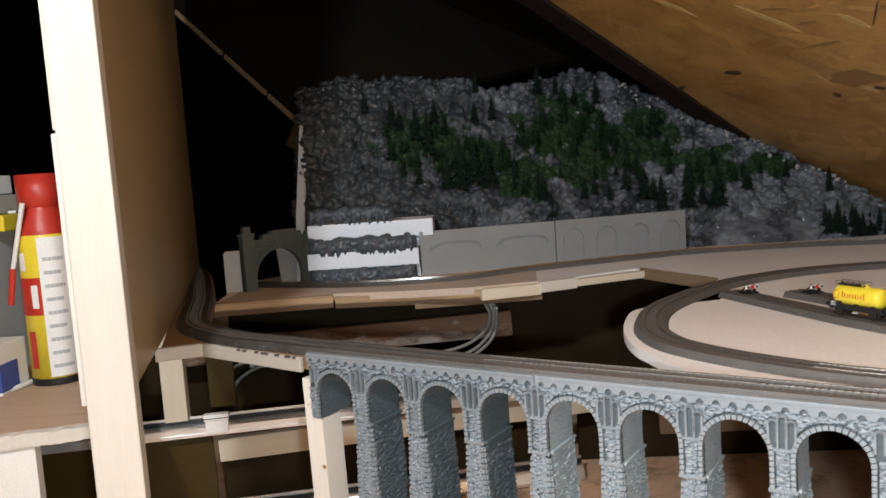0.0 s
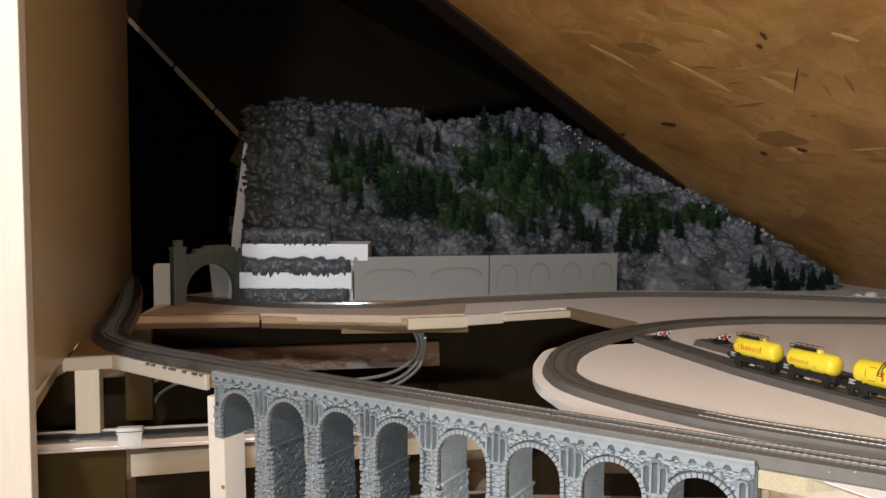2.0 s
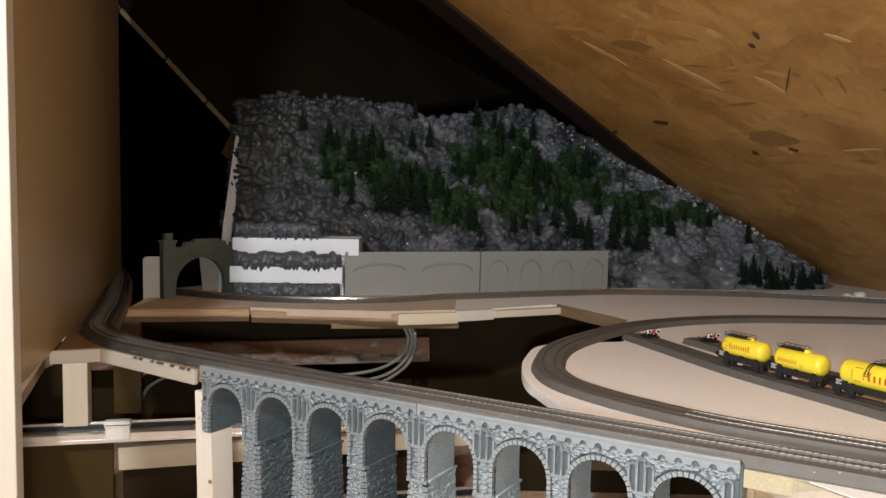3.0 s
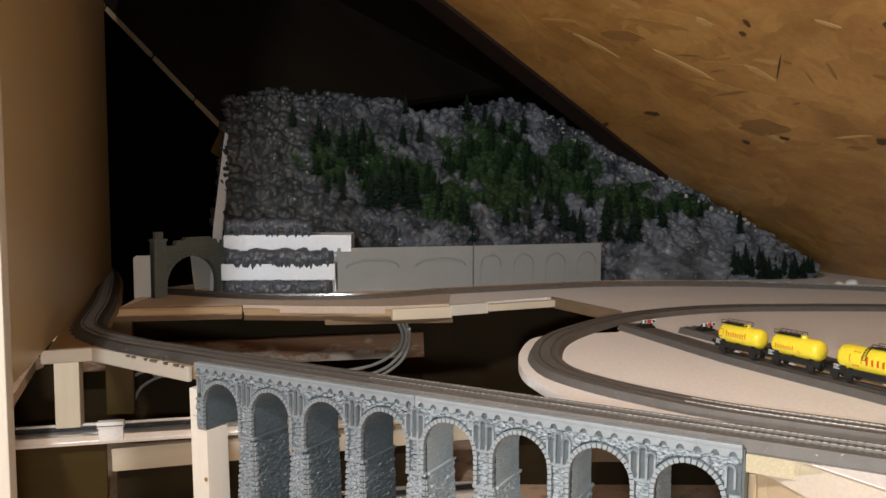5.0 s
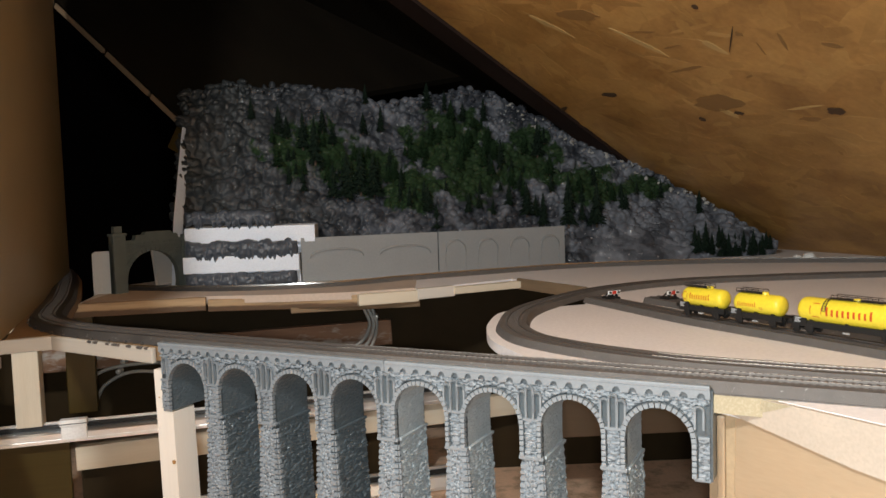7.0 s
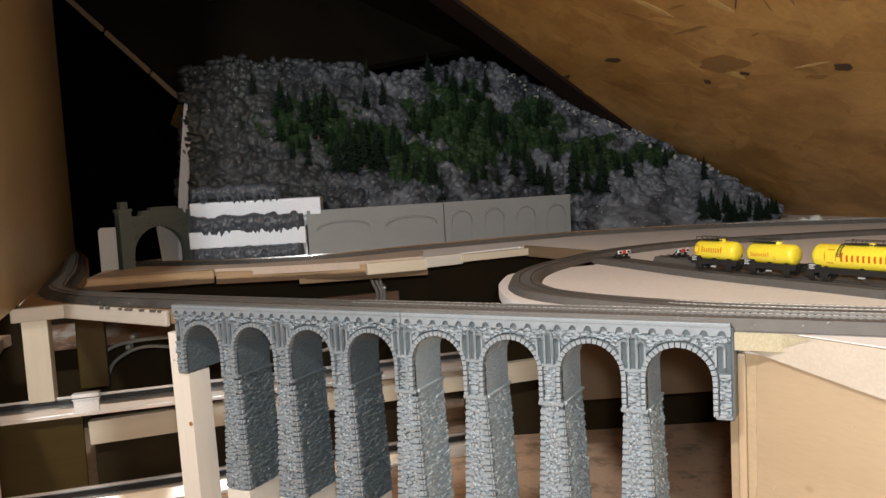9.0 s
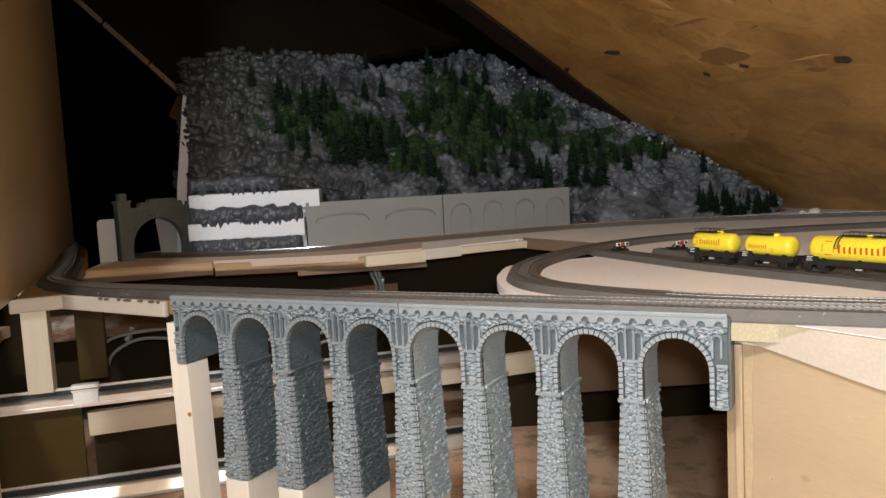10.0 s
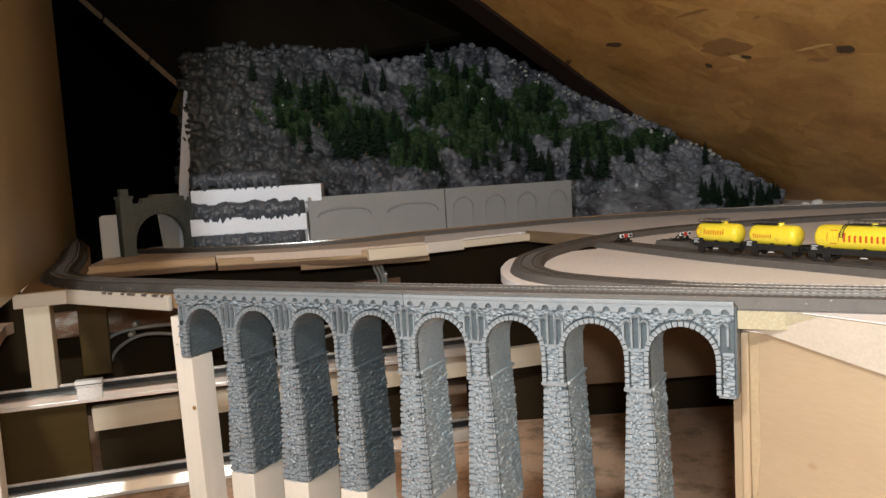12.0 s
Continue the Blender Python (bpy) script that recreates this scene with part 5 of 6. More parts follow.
bead_row(0.0015, 0.0185, 1.0385, SX0 + 0.002, SX1 - 0.004, "bulging row of grey foam below a styrofoam slab", 8)
bead_row(0.0405, 0.0580, 1.0395, SX0 + 0.003, SX1 - 0.002, "grey foam squeezed between two styrofoam slabs with drips", 34)
bead_row(0.0815, 0.0960, 1.0545, SX0 + 0.001, -0.045, "grey foam dripping over the upper styrofoam slab", 44, 0.016)

# lumps along the skyline and down the cut end
def lumps(name, places, seed, lo, hi, label):
    r = random.Random(seed)
    bm = bmesh.new()
    for p in places:
        q = r.uniform(lo, hi)
        m = Matrix.Translation(p + Vector((r.uniform(-1, 1), r.uniform(-1, 1), r.uniform(-1, 1))) * 0.005) @ Matrix.Diagonal((r.uniform(0.8, 1.4), 1, r.uniform(0.7, 1.1), 1))
        bmesh.ops.create_icosphere(bm, subdivisions=2, radius=q, matrix=m)
    for v in bm.verts:
        n = noise.noise_vector(v.co * 110) * 0.003
        v.co += n
    return tagged(part(name, bm, M_ROCK, mountain, label, None, True), kind="stuff")


r_ = random.Random(77)
lumps("skyline_foam", [surface(x, ridge(x) * r_.uniform(0.955, 1.0)) for x in [r_.uniform(X0, 0.55) for _ in range(190)]], 4, 0.0025, 0.0065, "bulging grey foam along the skyline")
lumps("edge_foam", [surface(X0, h) + Vector((-0.004, r_.uniform(-0.002, 0.008), 0)) for h in [r_.uniform(0.080, 0.285) for _ in range(130)]], 5, 0.003, 0.007, "bulging grey foam along the cut end")

# pale filler foam where the slope meets the roof board
bm = bmesh.new()
for _ in range(70):
    x = r_.uniform(0.27, 0.62)
    p = surface(x, ridge(x) * r_.uniform(0.90, 1.0)) + Vector((0, -0.002, 0.001))
    m = Matrix.Translation(p) @ Matrix.Diagonal((r_.uniform(0.6, 1.5), 0.8, r_.uniform(0.6, 1.6), 1))
    bmesh.ops.create_icosphere(bm, subdivisions=2, radius=r_.uniform(0.0012, 0.0038), matrix=m)
for v in bm.verts:
    v.co += noise.noise_vector(v.co * 240) * 0.0016
tagged(part("joint_foam", bm, M_JOINT_FOAM, mountain, "pale ragged foam along the roof board", None, True), kind="stuff")

# loose rocks at the mountain's end
for x, y, r in ((0.668, 1.072, 0.0075), (0.687, 1.074, 0.0095)):
    bm = bmesh.new()
    bmesh.ops.create_icosphere(bm, subdivisions=3, radius=r)
    for v in bm.verts:
        v.co *= 1 + 0.28 * noise.noise(v.co * 95 + Vector((x * 40, 0, 0)))
        v.co.z = max(v.co.z, -r * 0.55)
    tagged(thing("foam_lump", bm, M_WHITE, pose(x, y, FOOTING + r * 0.55), True), "small whitish foam lump on the layout board", "foam lump", "foam lumps")


# ---------------------------------------------------------------- conifers
def conifer_meshes(seed, r0, needles):
    r = random.Random(seed)
    bm = bmesh.new()
    tiers = 24
    for i in range(tiers):
        t = i / tiers
        z = 0.06 + 0.90 * t
        rad = r0 * (1 - t) ** 0.85 + 0.012
        n = 8
        for k in range(n):
            a = 2 * math.pi * (k + r.random()) / n
            ln = rad * r.uniform(0.45, 1.2)
            tip = Vector((ln * math.cos(a), ln * math.sin(a), z - 0.05 * r.uniform(-0.2, 1.8)))
            s = Vector((-math.sin(a), math.cos(a), 0)) * (rad * 0.26)
            top = Vector((0, 0, z + 0.10))
            p = [bm.verts.new(q) for q in (top, tip * 0.62 + s + Vector((0, 0, z * 0.38)), tip, tip * 0.62 - s + Vector((0, 0, z * 0.38)), Vector((0, 0, z - 0.02)))]
            bm.faces.new((p[0], p[1], p[2]))
            bm.faces.new((p[0], p[2], p[3]))
            bm.faces.new((p[4], p[2], p[1]))
            bm.faces.new((p[4], p[3], p[2]))
    crown = mesh_of("crown", bm, needles)
    trunk = mesh_of("trunk", cyl(bmesh.new(), (0, 0, -0.05), (0, 0, 0.5), 0.03, 0.02, 7), M_TRUNK)
    return crown, trunk


KINDS = [conifer_meshes(k, rr, M_TREE) for k, rr in enumerate((0.20, 0.24, 0.28, 0.22))] + [conifer_meshes(k, rr, M_TREE_GREEN) for k, rr in ((7, 0.26), (8, 0.32))]


def conifer(x, h, size, kind, label="dark green model conifer on the mountain slope"):
    p = surface(x, h)
    top = tagged(thing("conifer", None, None, Matrix.Translation(p + Vector((0, -0.001, -0.001))) @ pose(0, 0, 0, 0, 0, (x * 9000) % 360) @ Matrix.Scale(size, 4)), label, "model tree", "conifers on the mountain")
    for me_, nm in zip(KINDS[kind], ("crown", "trunk")):
        ob = new(nm, me_)
        ob.parent = top


# trees that stand out, as (x, height over the deck, size)
for i, (x, h, s) in enumerate((
        (-0.089, 0.225, 0.034), (-0.052, 0.209, 0.042), (-0.040, 0.203, 0.034), (-0.017, 0.188, 0.053), (0.000, 0.163, 0.070), (0.012, 0.207, 0.037), (0.071, 0.210, 0.035), (0.097, 0.209, 0.039), (0.025, 0.119, 0.053),
        (0.046, 0.113, 0.072), (0.084, 0.114, 0.063), (0.065, 0.118, 0.068), (0.282, 0.160, 0.040), (0.344, 0.170, 0.054), (0.160, 0.083, 0.041), (0.172, 0.060, 0.038))):
    conifer(x, h, s, i % 4, "tall dark green model conifer standing out on the slope")
for i, (x, h, s) in enumerate((
        (0.277, 0.119, 0.018), (0.313, 0.078, 0.052), (0.338, 0.063, 0.052), (0.376, 0.059, 0.078), (0.420, 0.058, 0.066), (0.470, 0.078, 0.029), (0.590, 0.071, 0.037), (0.576, 0.008, 0.032), (0.608, 0.008, 0.027), (0.639, 0.006, 0.034),
        (0.109, 0.144, 0.042), (0.133, 0.088, 0.031), (0.222, 0.083, 0.032), (0.228, 0.229, 0.032), (0.075, 0.255, 0.031), (-0.036, 0.138, 0.029), (-0.017, 0.127, 0.034), (0.171, 0.247, 0.045), (0.262, 0.230, 0.040), (0.200, 0.246, 0.034), (0.285, 0.090, 0.036), (0.327, 0.077, 0.034), (0.380, 0.085, 0.042), (0.424, 0.074, 0.036), (0.355, 0.108, 0.028), (0.426, 0.117, 0.026), (0.310, 0.119, 0.03), (0.463, 0.081, 0.03), (0.258, 0.076, 0.026), (0.396, 0.063, 0.03))):
    conifer(x, h, s, (i + 1) % 4, "dark green model conifer standing out on the slope")
rnd = random.Random(14)
for k, (cx_, ch, rx, rh) in enumerate(FLOCK):
    for _ in range((10, 14, 34, 7, 7, 10, 6, 3)[k]):
        a, q = rnd.uniform(0, 2 * math.pi), math.sqrt(rnd.random()) * 0.95
        x, h = cx_ + rx * q * math.cos(a), ch + rh * q * math.sin(a) - 0.012
        if h > ridge(x) - 0.030:
            continue
        green = k == 2 or rnd.random() < 0.45
        conifer(x, h, rnd.uniform(0.016, 0.034), rnd.choice((4, 5)) if green else rnd.randrange(4), "small green model conifer in a thicket on the slope" if green else "small dark green model conifer on the mountain slope")
for i in range(24):
    conifer(0.565 + 0.0056 * i + rnd.uniform(-0.003, 0.003), rnd.uniform(0.003, 0.014), rnd.uniform(0.024, 0.046) * (1 - 0.3 * i / 24), rnd.randrange(4))


# ---------------------------------------------------------------- wagons
def disc_wheel(bm, y, x, r, t):
    cyl(bm, (x, y - t / 2, r), (x, y + t / 2, r), r, r, 18)
    cyl(bm, (x, y - t, r), (x, y + t, r), r * 0.25, r * 0.25, 8)
    return bm


def tank_mesh(length, r, dome):
    """A lying cylinder with dished ends."""
    bm = bmesh.new()
    prof = [(0.0, 0.0), (0.0003, r * 0.45), (0.0012, r * 0.8), (0.0026, r * 0.95), (0.0046, r)]
    prof = prof + [(length - x, q) for x, q in reversed(prof)]
    n = 32
    rings = []
    for x, q in prof:
        rings.append([bm.verts.new((x - length / 2, max(q, 1e-5) * math.cos(2 * math.pi * k / n), max(q, 1e-5) * math.sin(2 * math.pi * k / n))) for k in range(n)])
    for a, b in zip(rings, rings[1:]):
        for k in range(n):
            bm.faces.new((a[k], a[(k + 1) % n], b[(k + 1) % n], b[k]))
    return bm


def tank_wagon(length, r, axle_z, m, wide_print, walkway, ladder, axles, label):
    w = tagged(thing("tank_wagon", None, None, m), label, "model wagon", "tank wagons on the siding")
    tl = length * 0.80
    tank = part("tank", tank_mesh(tl, r, 0), M_YELLOW, w, "glossy yellow tank", pose(0, 0, axle_z), True)
    bm = box(bmesh.new(), -length * 0.44, length * 0.44, -0.0062, -0.0046, 0.0048, 0.0088)
    box(bm, -length * 0.44, length * 0.44, 0.0046, 0.0062, 0.0048, 0.0088)
    for x in (-length * 0.44, length * 0.44):
        box(bm, x - 0.0008, x + 0.0008, -0.0072, 0.0072, 0.0066, 0.0090)
    for x in (-length * 0.28, 0, length * 0.28):
        box(bm, x - 0.0012, x + 0.0012, -0.0058, 0.0058, 0.0082, axle_z - r * 0.72)
    part("underframe", bm, M_BLACK, w, "black underframe")
    for x in axles:
        for y in (-0.0048, 0.0048):
            part("wheel", disc_wheel(bmesh.new(), y, x, 0.0029, 0.0011), M_BLACK, w)
        part("axle", cyl(bmesh.new(), (x, -0.006, 0.0029), (x, 0.006, 0.0029), 0.0006), M_BLACK, w)
        for y in (-0.0060, 0.0060):
            part("axle_box", box(bmesh.new(), x - 0.0030, x + 0.0030, y - 0.0005, y + 0.0005, 0.0022, 0.0070, None, 0.0003), M_BLACK, w)
    for sx in (-1, 1):
        for y in (-0.0050, 0.0050):
            x = sx * length * 0.44
            bm = cyl(bmesh.new(), (x, y, 0.0078), (x + sx * 0.0026, y, 0.0078), 0.0006, 0.0006, 8)
            cyl(bm, (x + sx * 0.0024, y, 0.0078), (x + sx * 0.0030, y, 0.0078), 0.0014, 0.0014, 12)
            part("buffer", bm, M_BLACK, w)
        bm = box(bmesh.new(), sx * length * 0.44, sx * (length * 0.5 + 0.001), -0.0016, 0.0016, 0.0042, 0.0062)
        part("coupling", bm, M_BLACK, w)
    # data plate and dash marks
    plate = part("data_plate", box(bmesh.new(), -length * 0.42, -length * 0.42 + 0.0092, -0.0066, -0.0061, 0.0066, 0.0112), M_BLACK, w, "black data plate")
    for i, (a, b) in enumerate(((0.0006, 0.0050), (0.0010, 0.0040), (0.0008, 0.0056))):
        part("print_bar", box(bmesh.new(), -length * 0.42 + a, -length * 0.42 + b, -0.0069, -0.0066, 0.0075 + i * 0.0012, 0.0082 + i * 0.0012), M_CARD, plate)
    part("step", box(bmesh.new(), -0.0022, 0.0022, -0.0066, -0.0056, 0.0032, 0.0040), M_CARD, w)
    # dome and walkway on top
    part("dome", cyl(bmesh.new(), (0.004, 0, axle_z + r * 0.9), (0.004, 0, axle_z + r + 0.0016), 0.0027, 0.0024, 16), M_YELLOW, w)
    bm = box(bmesh.new(), walkway[0], walkway[1], -0.0036, 0.0036, axle_z + r + 0.0004, axle_z + r + 0.0009)
    for x in np.linspace(walkway[0], walkway[1], 6):
        for y in (-0.0036, 0.0036):
            cyl(bm, (x, y, axle_z + r + 0.0006), (x, y, axle_z + r + 0.0030), 0.00022, 0.00022, 5)
    for y in (-0.0036, 0.0036):
        cyl(bm, (walkway[0], y, axle_z + r + 0.0030), (walkway[1], y, axle_z + r + 0.0030), 0.00025, 0.00025, 5)
    part("walkway", bm, M_BLACK, w, "thin black railed walkway")
    if ladder is not None:
        bm = bmesh.new()
        for dx in (-0.0011, 0.0011):
            for k in range(9):
                a0, a1 = math.pi * (0.96 + 0.0) - k * 0.19, math.pi * 0.96 - (k + 1) * 0.19
                cyl(bm, (ladder + dx, -(r + 0.0007) * math.sin(a0 - math.pi / 2), axle_z - (r + 0.0007) * math.cos(a0 - math.pi / 2) * -1), (ladder + dx, -(r + 0.0007) * math.sin(a1 - math.pi / 2), axle_z + (r + 0.0007) * math.cos(a1 - math.pi / 2)), 0.00028, 0.00028, 5)
        for k in range(10):
            a0 = math.pi * 0.96 - k * 0.19 - math.pi / 2
            cyl(bm, (ladder - 0.0011, -(r + 0.0007) * math.sin(a0), axle_z + (r + 0.0007) * math.cos(a0)), (ladder + 0.0011, -(r + 0.0007) * math.sin(a0), axle_z + (r + 0.0007) * math.cos(a0)), 0.00022, 0.00022, 5)
        part("ladder", bm, M_BLACK, w, "black ladder bent over the tank")

    def stuck(a0, a1, z0, z1, name, mat, lift=0.00012):
        """A bar of print wrapped on the tank's flank, z counted from its axis."""
        bm = bmesh.new()
        lo, hi = [], []
        for k in range(5):
            z = z0 + (z1 - z0) * k / 4
            y = -math.sqrt(max((r + lift) ** 2 - z * z, 1e-9))
            lo.append(bm.verts.new((a0, y, z)))
            hi.append(bm.verts.new((a1, y, z)))
        for k in range(4):
            bm.faces.new((lo[k], hi[k], hi[k + 1], lo[k + 1]))
        part(name, bm, mat, tank)

    for a, b, c, d in wide_print:
        stuck(a, b, c, d, "print_bar", M_ORANGE)
    return w


def bars(x0, x1, z0, z1, n):
    """Unlettered print: a row of slim upright bars."""
    st = (x1 - x0) / n
    return [(x0 + st * i, x0 + st * (i + 0.42), z0, z0 + (z1 - z0) * (1.0 if i in (0, n - 1) else 0.75)) for i in range(n)]


def ring_mark(x, z, w, h, t=0.0005):
    return [(x - w, x - w + t, z - h * 0.6, z + h * 0.6), (x + w - t, x + w, z - h * 0.6, z + h * 0.6), (x - w * 0.6, x + w * 0.6, z + h - t, z + h), (x - w * 0.6, x + w * 0.6, z - h, z - h + t)]


def on_siding(x, y, ang_):
    return pose(x, y, RAILTOP, 0, 0, ang_)


WA = -65.0
WAGONS = ((0.3310, 0.6120), (0.3520, 0.5680))
tank_wagon(0.0495, 0.0074, 0.0152, on_siding(*WAGONS[0], WA), bars(-0.010, 0.010, -0.001, 0.0034, 9) + ring_mark(-0.0150, 0.001, 0.0026, 0.0030), (-0.018, 0.006), None, (-0.014, 0.014), "yellow two-axle tank wagon with orange print on black frame")
tank_wagon(0.0495, 0.0074, 0.0152, on_siding(*WAGONS[1], WA), bars(-0.014, 0.002, -0.0016, 0.0016, 9) + ring_mark(0.0055, -0.0022, 0.0011, 0.0011, 0.0003), (-0.018, 0.004), None, (-0.014, 0.014), "yellow two-axle tank wagon with small orange print")
tank_wagon(0.088, 0.0084, 0.0158, on_siding(0.3815, 0.5065, WA + 1), bars(-0.0130, 0.020, -0.002, 0.0038, 9) + ring_mark(-0.0200, 0.001, 0.0042, 0.0046), (-0.012, 0.022), -0.0140, (-0.036, -0.026, 0.026, 0.036), "long yellow tank wagon with orange print and black ladder")


def buffer_stop(x, y, ang_):
    b = tagged(thing("buffer_stop", None, None, pose(x, y, DECK + 0.005, 0, 0, ang_) @ Matrix.Scale(0.85, 4)), "small black buffer stop with white and red beam on siding", "buffer stop", "buffer stops")
    bm = box(bmesh.new(), -0.002, 0.012, -0.0075, 0.0075, 0, 0.0022, None, 0.0005)
    for y0 in (-0.0046, 0.0046):
        box(bm, 0.0, 0.0025, y0 - 0.001, y0 + 0.001, 0.002, 0.0095)
        cyl(bm, (0.0105, y0, 0.002), (0.0018, y0, 0.0082), 0.0008, 0.0008, 6)
    part("frame", bm, M_BLACK, b)
    beam = part("beam", box(bmesh.new(), -0.0012, 0.0, -0.0082, 0.0078, 0.0056, 0.0094, None, 0.0003), M_SIGN_WHITE, b, "white beam")
    part("red_field", box(bmesh.new(), -0.0016, -0.0012, -0.0024, 0.0024, 0.0057, 0.0093), M_RED, beam, "red centre field")
    for y0 in (-0.0052, 0.0052):
        part("bumper", cyl(bmesh.new(), (-0.0026, y0, 0.0076), (-0.0012, y0, 0.0076), 0.0013, 0.0013, 12), M_BLACK, beam)
    return b


buffer_stop(0.299, 0.742, 107)
buffer_stop(0.3485, 0.7235, 110)

# locomotive that has run off behind the panel
lm = pose(-0.50, 1.405, 0.9975 + 0.0082, 0, 0, 138)
loco = tagged(thing("locomotive", None, None, lm), "dark red model locomotive with red tail lights", "model locomotive")
part("body", soft_edges(box(bmesh.new(), -0.055, 0.055, -0.009, 0.009, 0.006, 0.022), 0.002), M_RED, loco)
part("roof", soft_edges(box(bmesh.new(), -0.053, 0.053, -0.008, 0.008, 0.022, 0.0255), 0.001), M_CARD, loco)
part("chassis", box(bmesh.new(), -0.052, 0.052, -0.0075, 0.0075, 0.002, 0.006), M_BLACK, loco)
for x in (-0.040, -0.026, 0.026, 0.040):
    for y in (-0.0048, 0.0048):
        part("wheel", disc_wheel(bmesh.new(), y, x, 0.0033, 0.0012), M_BLACK, loco)
for y in (-0.0055, 0.0055):
    part("tail_light", cyl(bmesh.new(), (-0.0556, y, 0.010), (-0.0549, y, 0.010), 0.0011), M_TAIL, loco, "red tail light")

# ---------------------------------------------------------------- cables under the layout
runs = [[(0.062, 1.04, 0.974), (0.064, 1.036, 0.955), (0.070, 1.034, 0.935), (0.058, 1.02, 0.915), (0.02, 1.00, 0.902), (-0.06, 0.985, 0.899), (-0.15, 0.99, 0.906), (-0.215, 1.00, 0.905), (-0.262, 1.01, 0.893), (-0.278, 1.02, 0.862)],
        [(0.066, 1.04, 0.974), (0.069, 1.036, 0.955), (0.075, 1.034, 0.935), (0.064, 1.02, 0.910), (0.03, 1.00, 0.894), (-0.05, 0.98, 0.888), (-0.15, 0.985, 0.893), (-0.215, 1.00, 0.896), (-0.252, 1.01, 0.880), (-0.268, 1.02, 0.858)],
        [(0.072, 1.04, 0.974), (0.074, 1.036, 0.955), (0.079, 1.034, 0.935), (0.070, 1.02, 0.908), (0.04, 1.00, 0.890), (0.0, 0.98, 0.88), (-0.06, 0.98, 0.872)]]
cable = tagged(thing("cable_bundle", None, None), "grey cable bundle clamped under the layout board", "cable")
for r in runs:
    pts = smooth_line(r, 0.004)
    bm = bmesh.new()
    rings = []
    for i, p in enumerate(pts):
        d = (pts[min(i + 1, len(pts) - 1)] - pts[max(i - 1, 0)]).normalized()
        s = d.cross(Vector((0, 1, 0.1))).normalized()
        t = d.cross(s)
        rings.append([bm.verts.new(p + (s * math.cos(k * math.pi / 4) + t * math.sin(k * math.pi / 4)) * 0.0021) for k in range(8)])
    for a, b in zip(rings, rings[1:]):
        for k in range(8):
            bm.faces.new((a[k], a[(k + 1) % 8], b[(k + 1) % 8], b[k]))
    part("cable", bm, M_CABLE, cable, "", None, True)
for x, y, z in ((0.078, 1.035, 0.945), (-0.232, 1.000, 0.898), (-0.226, 1.000, 0.910)):
    bm = cyl(bmesh.new(), (x, y - 0.007, z), (x, y + 0.004, z), 0.0030, 0.0036, 14)
    c = part("clamp", bm, M_CABLE, cable, "round translucent plastic cable clamp")
    part("screw", cyl(bmesh.new(), (x + 0.001, y - 0.0085, z + 0.001), (x + 0.001, y - 0.007, z + 0.001), 0.0010, 0.0010, 10), M_ALU, c)

# ---------------------------------------------------------------- left shelf with spray can
SH = 0.930
shelf = tagged(thing("side_shelf", None, None), "worn reddish board shelf with a torn front edge", "shelf")
part("board", soft_edges(prism(bmesh.new(), [(-0.80, 0.605), (-0.345, 0.670), (-0.268, 0.694), (-0.345, 0.93), (-0.345, 0.95), (-0.80, 0.95)], "z", SH - 0.012, SH), 0.002), M_SHELFBOARD, shelf)
lip_ = [Vector((-0.80, 0.602, SH - 0.006)), Vector((-0.345, 0.667, SH - 0.006)), Vector((-0.266, 0.691, SH - 0.006))]
bm = sweep(bmesh.new(), smooth_line(lip_, 0.004), [(0.003, -0.006), (0.003, 0.005), (-0.004, 0.0062), (-0.004, -0.006)])
for v in bm.verts:
    v.co += noise.noise_vector(v.co * 130) * 0.0016
part("front_edge", bm, M_PINE_PALE, shelf, "pale torn front edge")
tagged(thing("shelf_front", box(bmesh.new(), -0.45, 0.0, 0, 0.012, SHELF, SH - 0.0125), M_WHITE, pose(-0.330, 0.672, 0, 0, 0, 9)), "whitish board below the side shelf", "panel", "", "structure")
can = tagged(thing("spray_can", None, None, pose(-0.397, 0.850, SH) @ Matrix.Scale(0.93, 4)), "yellow and red spray foam can with a red cap and tube", "spray can")


def lathe(profile, n=36):
    bm = bmesh.new()
    rings = [[bm.verts.new((max(r, 1e-4) * math.cos(2 * math.pi * k / n), max(r, 1e-4) * math.sin(2 * math.pi * k / n), z)) for k in range(n)] for r, z in profile]
    for a, b in zip(rings, rings[1:]):
        for k in range(n):
            bm.faces.new((a[k], a[(k + 1) % n], b[(k + 1) % n], b[k]))
    return bm


CR = 0.029
part("body", lathe([(0, 0.008), (CR, 0.008), (CR, 0.166), (CR * 0.96, 0.170)]), M_YELLOW, can, "yellow printed can body", None, True)
part("base_ring", lathe([(0, 0), (CR, 0), (CR + 0.0006, 0.002), (CR + 0.0006, 0.008), (0, 0.008)]), M_BLACK, can, "black base ring")
part("shoulder", lathe([(CR * 0.98, 0.169), (CR * 0.97, 0.176), (CR * 0.70, 0.194), (CR * 0.66, 0.200)]), M_RED, can, "red plastic shoulder", None, True)
part("cap", lathe([(CR * 0.62, 0.198), (CR * 0.80, 0.202), (CR * 0.84, 0.236), (0, 0.236)]), M_RED, can, "red plastic cap", None, True)


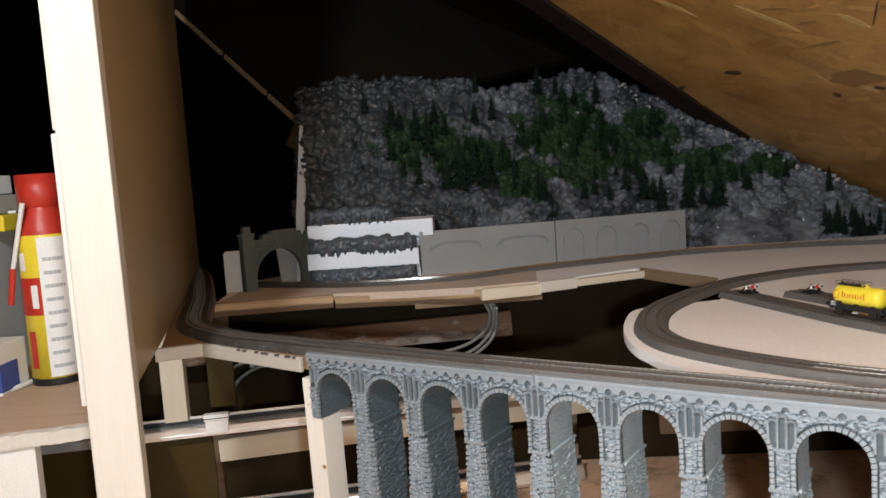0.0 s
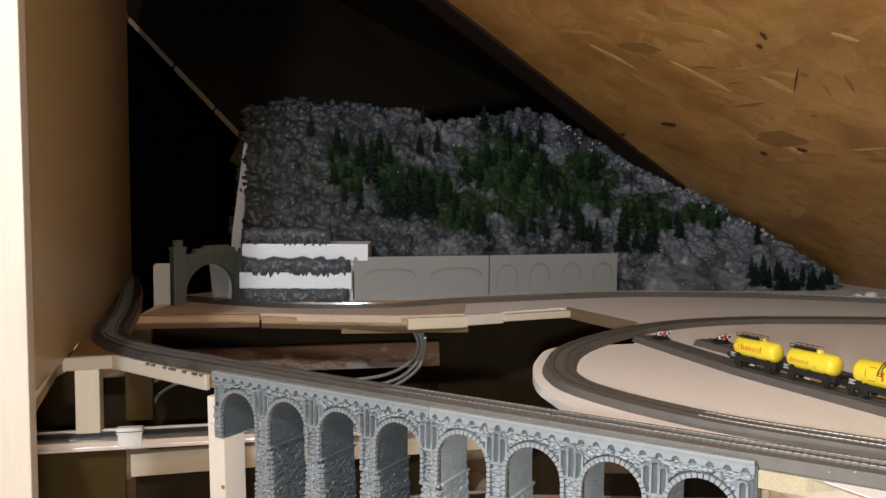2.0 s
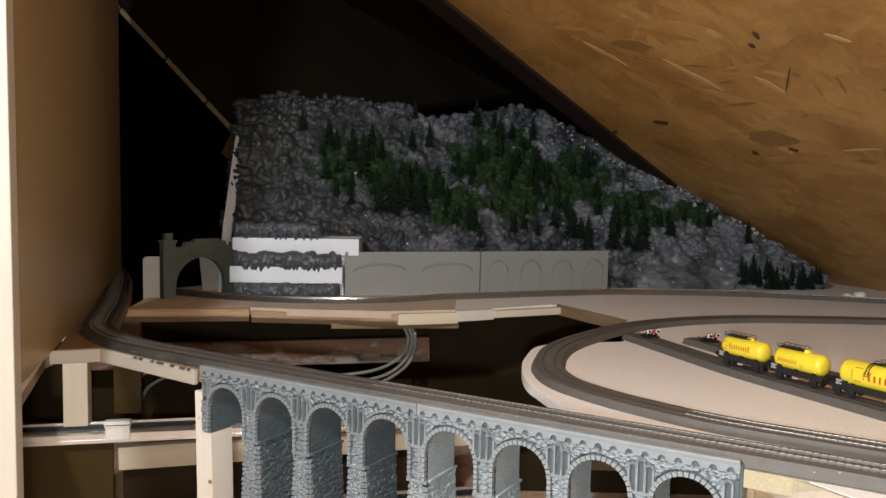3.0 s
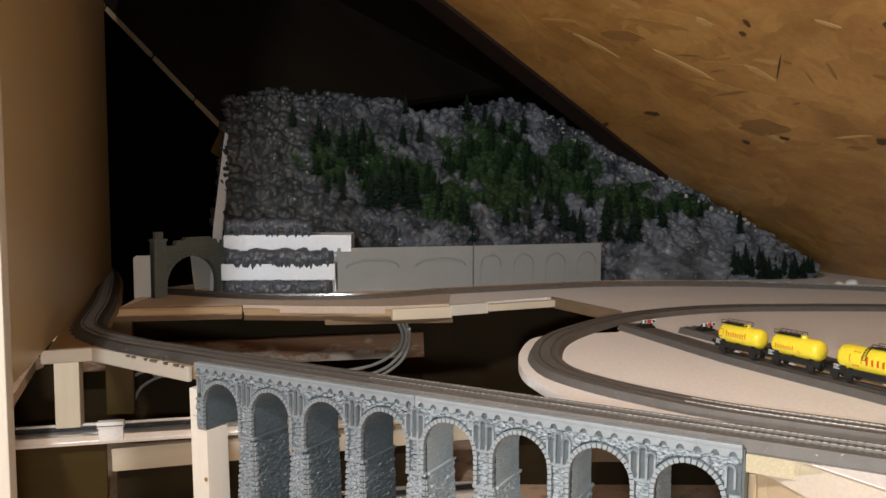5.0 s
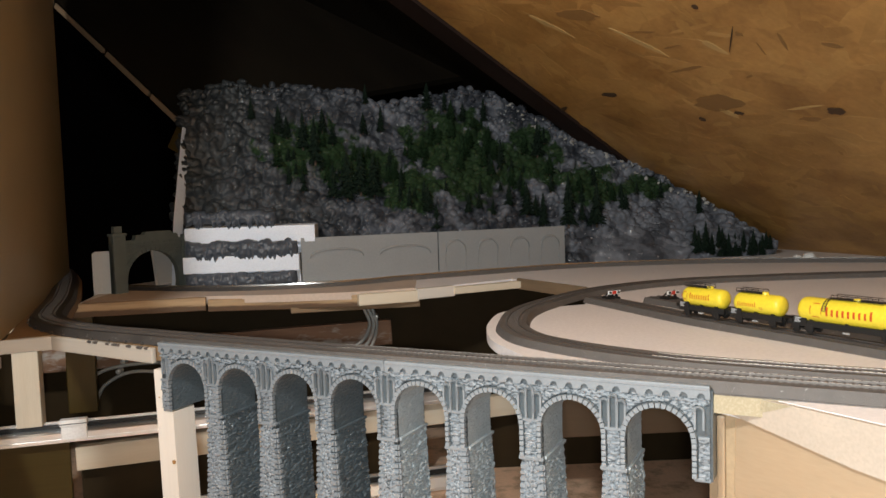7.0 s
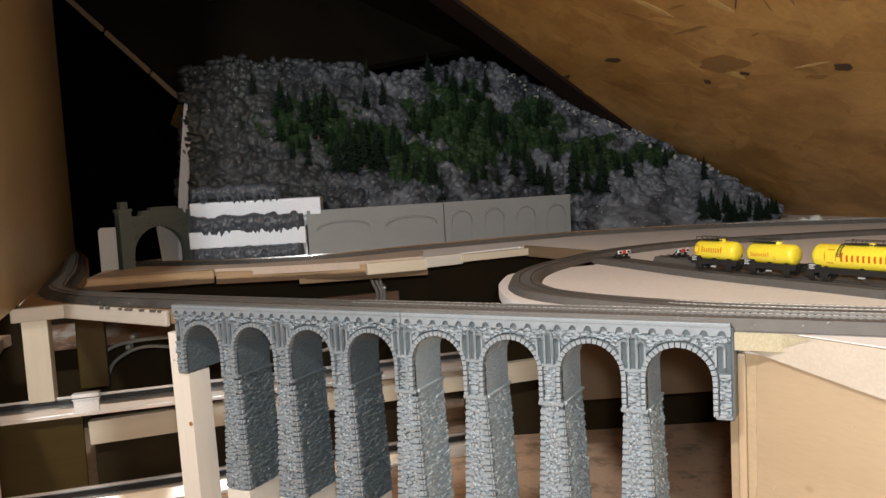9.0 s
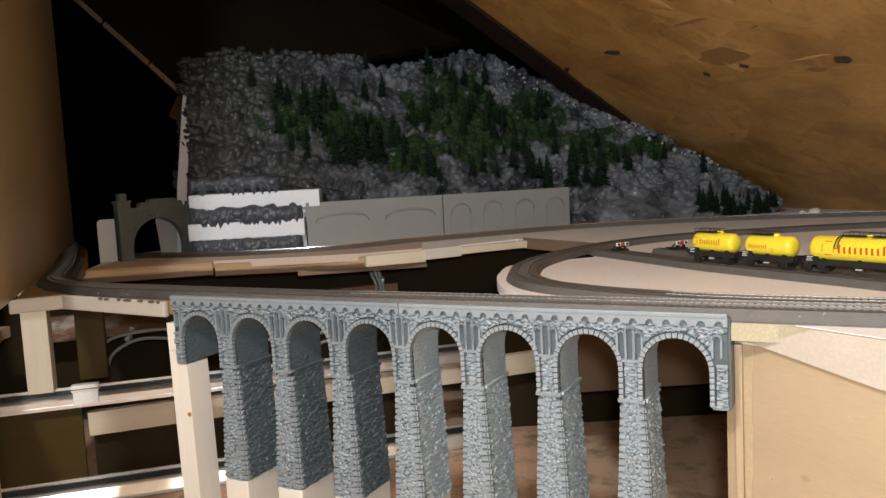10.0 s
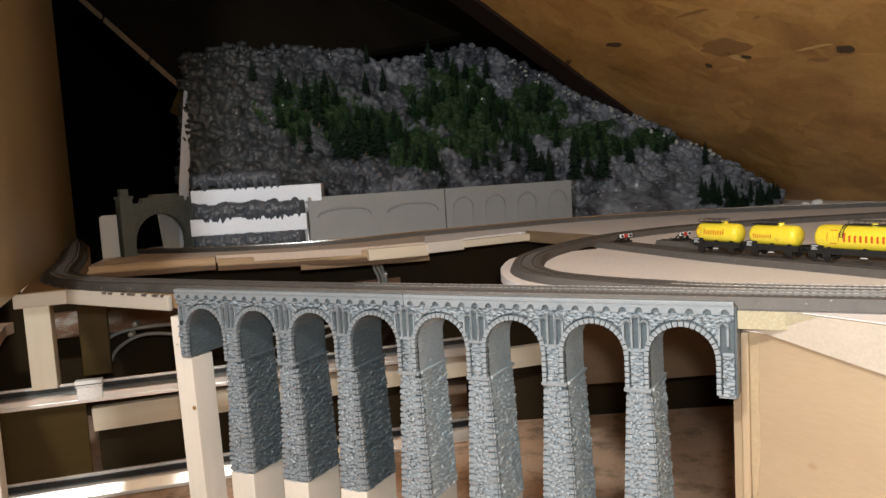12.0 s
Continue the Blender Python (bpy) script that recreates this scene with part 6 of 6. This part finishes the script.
def wrap(a0, a1, z0, z1, mat, name, label=""):
    bm = bmesh.new()
    n = 10
    v = [[bm.verts.new(((CR + 0.0004) * math.cos(radians(a0 + (a1 - a0) * k / n)), (CR + 0.0004) * math.sin(radians(a0 + (a1 - a0) * k / n)), z)) for k in range(n + 1)] for z in (z0, z1)]
    for k in range(n):
        bm.faces.new((v[0][k], v[0][k + 1], v[1][k + 1], v[1][k]))
    part(name, bm, mat, can, label)


wrap(-80, 10, 0.010, 0.166, M_SIGN_WHITE, "label_back", "white text panel")
wrap(-150, -80.5, 0.080, 0.122, M_RED, "label_band", "red label band")
wrap(-103, -88, 0.088, 0.114, M_SIGN_WHITE, "label_mark")
wrap(-130, -112, 0.130, 0.150, M_SIGN_WHITE, "label_mark")
wrap(-125, -105, 0.020, 0.062, M_RED, "label_mark")
for i in range(9):
    wrap(-72, -30 - (i * 7) % 14, 0.020 + i * 0.015, 0.024 + i * 0.015, M_CARD, "print_bar")
part("tube", tube(bmesh.new(), smooth_line([(-0.012, -0.030, 0.196), (-0.016, -0.031, 0.196), (-0.020, -0.031, 0.196)], 0.002), 0.0016), M_WHITE, can)
part("straw", cyl(bmesh.new(), (-0.004, -0.030, 0.205), (-0.024, -0.030, 0.130), 0.0028, 0.0024, 10), M_WHITE, can, "clear plastic straw")
part("nozzle", cyl(bmesh.new(), (-0.023, -0.030, 0.134), (-0.030, -0.030, 0.094), 0.0036, 0.003, 10), M_RED, can, "red plastic nozzle")
for nm, x0, x1, y0, y1, z0, z1, mt, lb in (("cardboard_box", -0.58, -0.425, 0.79, 0.84, SH, SH + 0.052, M_SIGN_WHITE, "white and blue printed carton on the side shelf"), ("grey_box", -0.70, -0.475, 0.87, 0.94, SH, SH + 0.16, M_CARD, "grey box at the back of the side shelf")):
    ob = tagged(thing(nm, box(bmesh.new(), x0, x1, y0, y1, z0, z1, None, 0.002), mt), lb, "box")
    if nm == "cardboard_box":
        part("blue_band", box(bmesh.new(), x0 + 0.001, x1 + 0.0008, y0 - 0.0008, y0 + 0.03, z0 + 0.004, z0 + 0.032), M_BLUE, ob, "dark blue band")
        for i in range(4):
            part("print_bar", box(bmesh.new(), x0 + 0.01, x1 - 0.02 - 0.01 * (i % 2), y0 - 0.0008, y0, z0 + 0.006 + i * 0.008, z0 + 0.008 + i * 0.008), M_CARD, ob)
for i, (z0, z1, mt, lb) in enumerate(((0.0, 0.018, M_YELLOW, "flat yellow box on top of the grey box"), (0.019, 0.040, M_CARD, "flat grey box on the stack"), (0.041, 0.062, M_SIGN_WHITE, "flat pale box on the stack"))):
    tagged(thing("flat_box", box(bmesh.new(), -0.69 + 0.01 * i, -0.452 - 0.012 * i, 0.872, 0.938, SH + 0.161 + z0, SH + 0.161 + z1, None, 0.002), mt), lb, "box", "stacked flat boxes")
part_line = smooth_line([(-0.60, 0.70, SH + 0.003), (-0.50, 0.735, SH + 0.003), (-0.43, 0.80, SH + 0.003), (-0.42, 0.86, SH + 0.003)], 0.006)
tagged(thing("white_cable", tube(bmesh.new(), part_line, 0.0028), M_WHITE, None, True), "white cable lying on the side shelf", "cable")

# ---------------------------------------------------------------- voussoirs of the viaduct, one by one
wedge, n = bmesh.new(), 19
st = math.pi / n
pts = []
for a, r in ((-st * 0.41, HALF - 0.0002), (st * 0.41, HALF - 0.0002), (st * 0.41, HALF + 0.0023), (-st * 0.41, HALF + 0.0023)):
    pts.append((r * math.sin(a), r * math.cos(a)))
prism(wedge, pts, "y", -0.0029, 0.0008)
SHAPES = []
soft_edges(wedge, 0.00055)
for stone in (M_STONE_L, M_STONE):
    SHAPES.append((mesh_of("voussoir", wedge.copy(), stone), mesh_of("jamb_stone", box(bmesh.new(), -0.0002, 0.0023, -0.0029, 0.0008, 0.0002, 0.0028, None, 0.0006), stone)))
wedge.free()
for n_, c in enumerate(CENTRES):
    WEDGE, BLOCK = SHAPES[n_ > 3]
    for i in range(n):
        a = 90 - 180 * (i + 0.5) / n
        part("voussoir", WEDGE, M_STONE, viaduct, "", pose(c, 0, SPRING, 0, a, 0))
    for sgn in (-1, 1):
        for i in range(6):
            m = Matrix.Translation((c + sgn * HALF, 0, IMPOST + 0.0006 + i * 0.0030))
            part("jamb_stone", BLOCK, M_STONE, viaduct, "", m if sgn > 0 else m @ Matrix.Translation((-0.0023, 0, 0)))
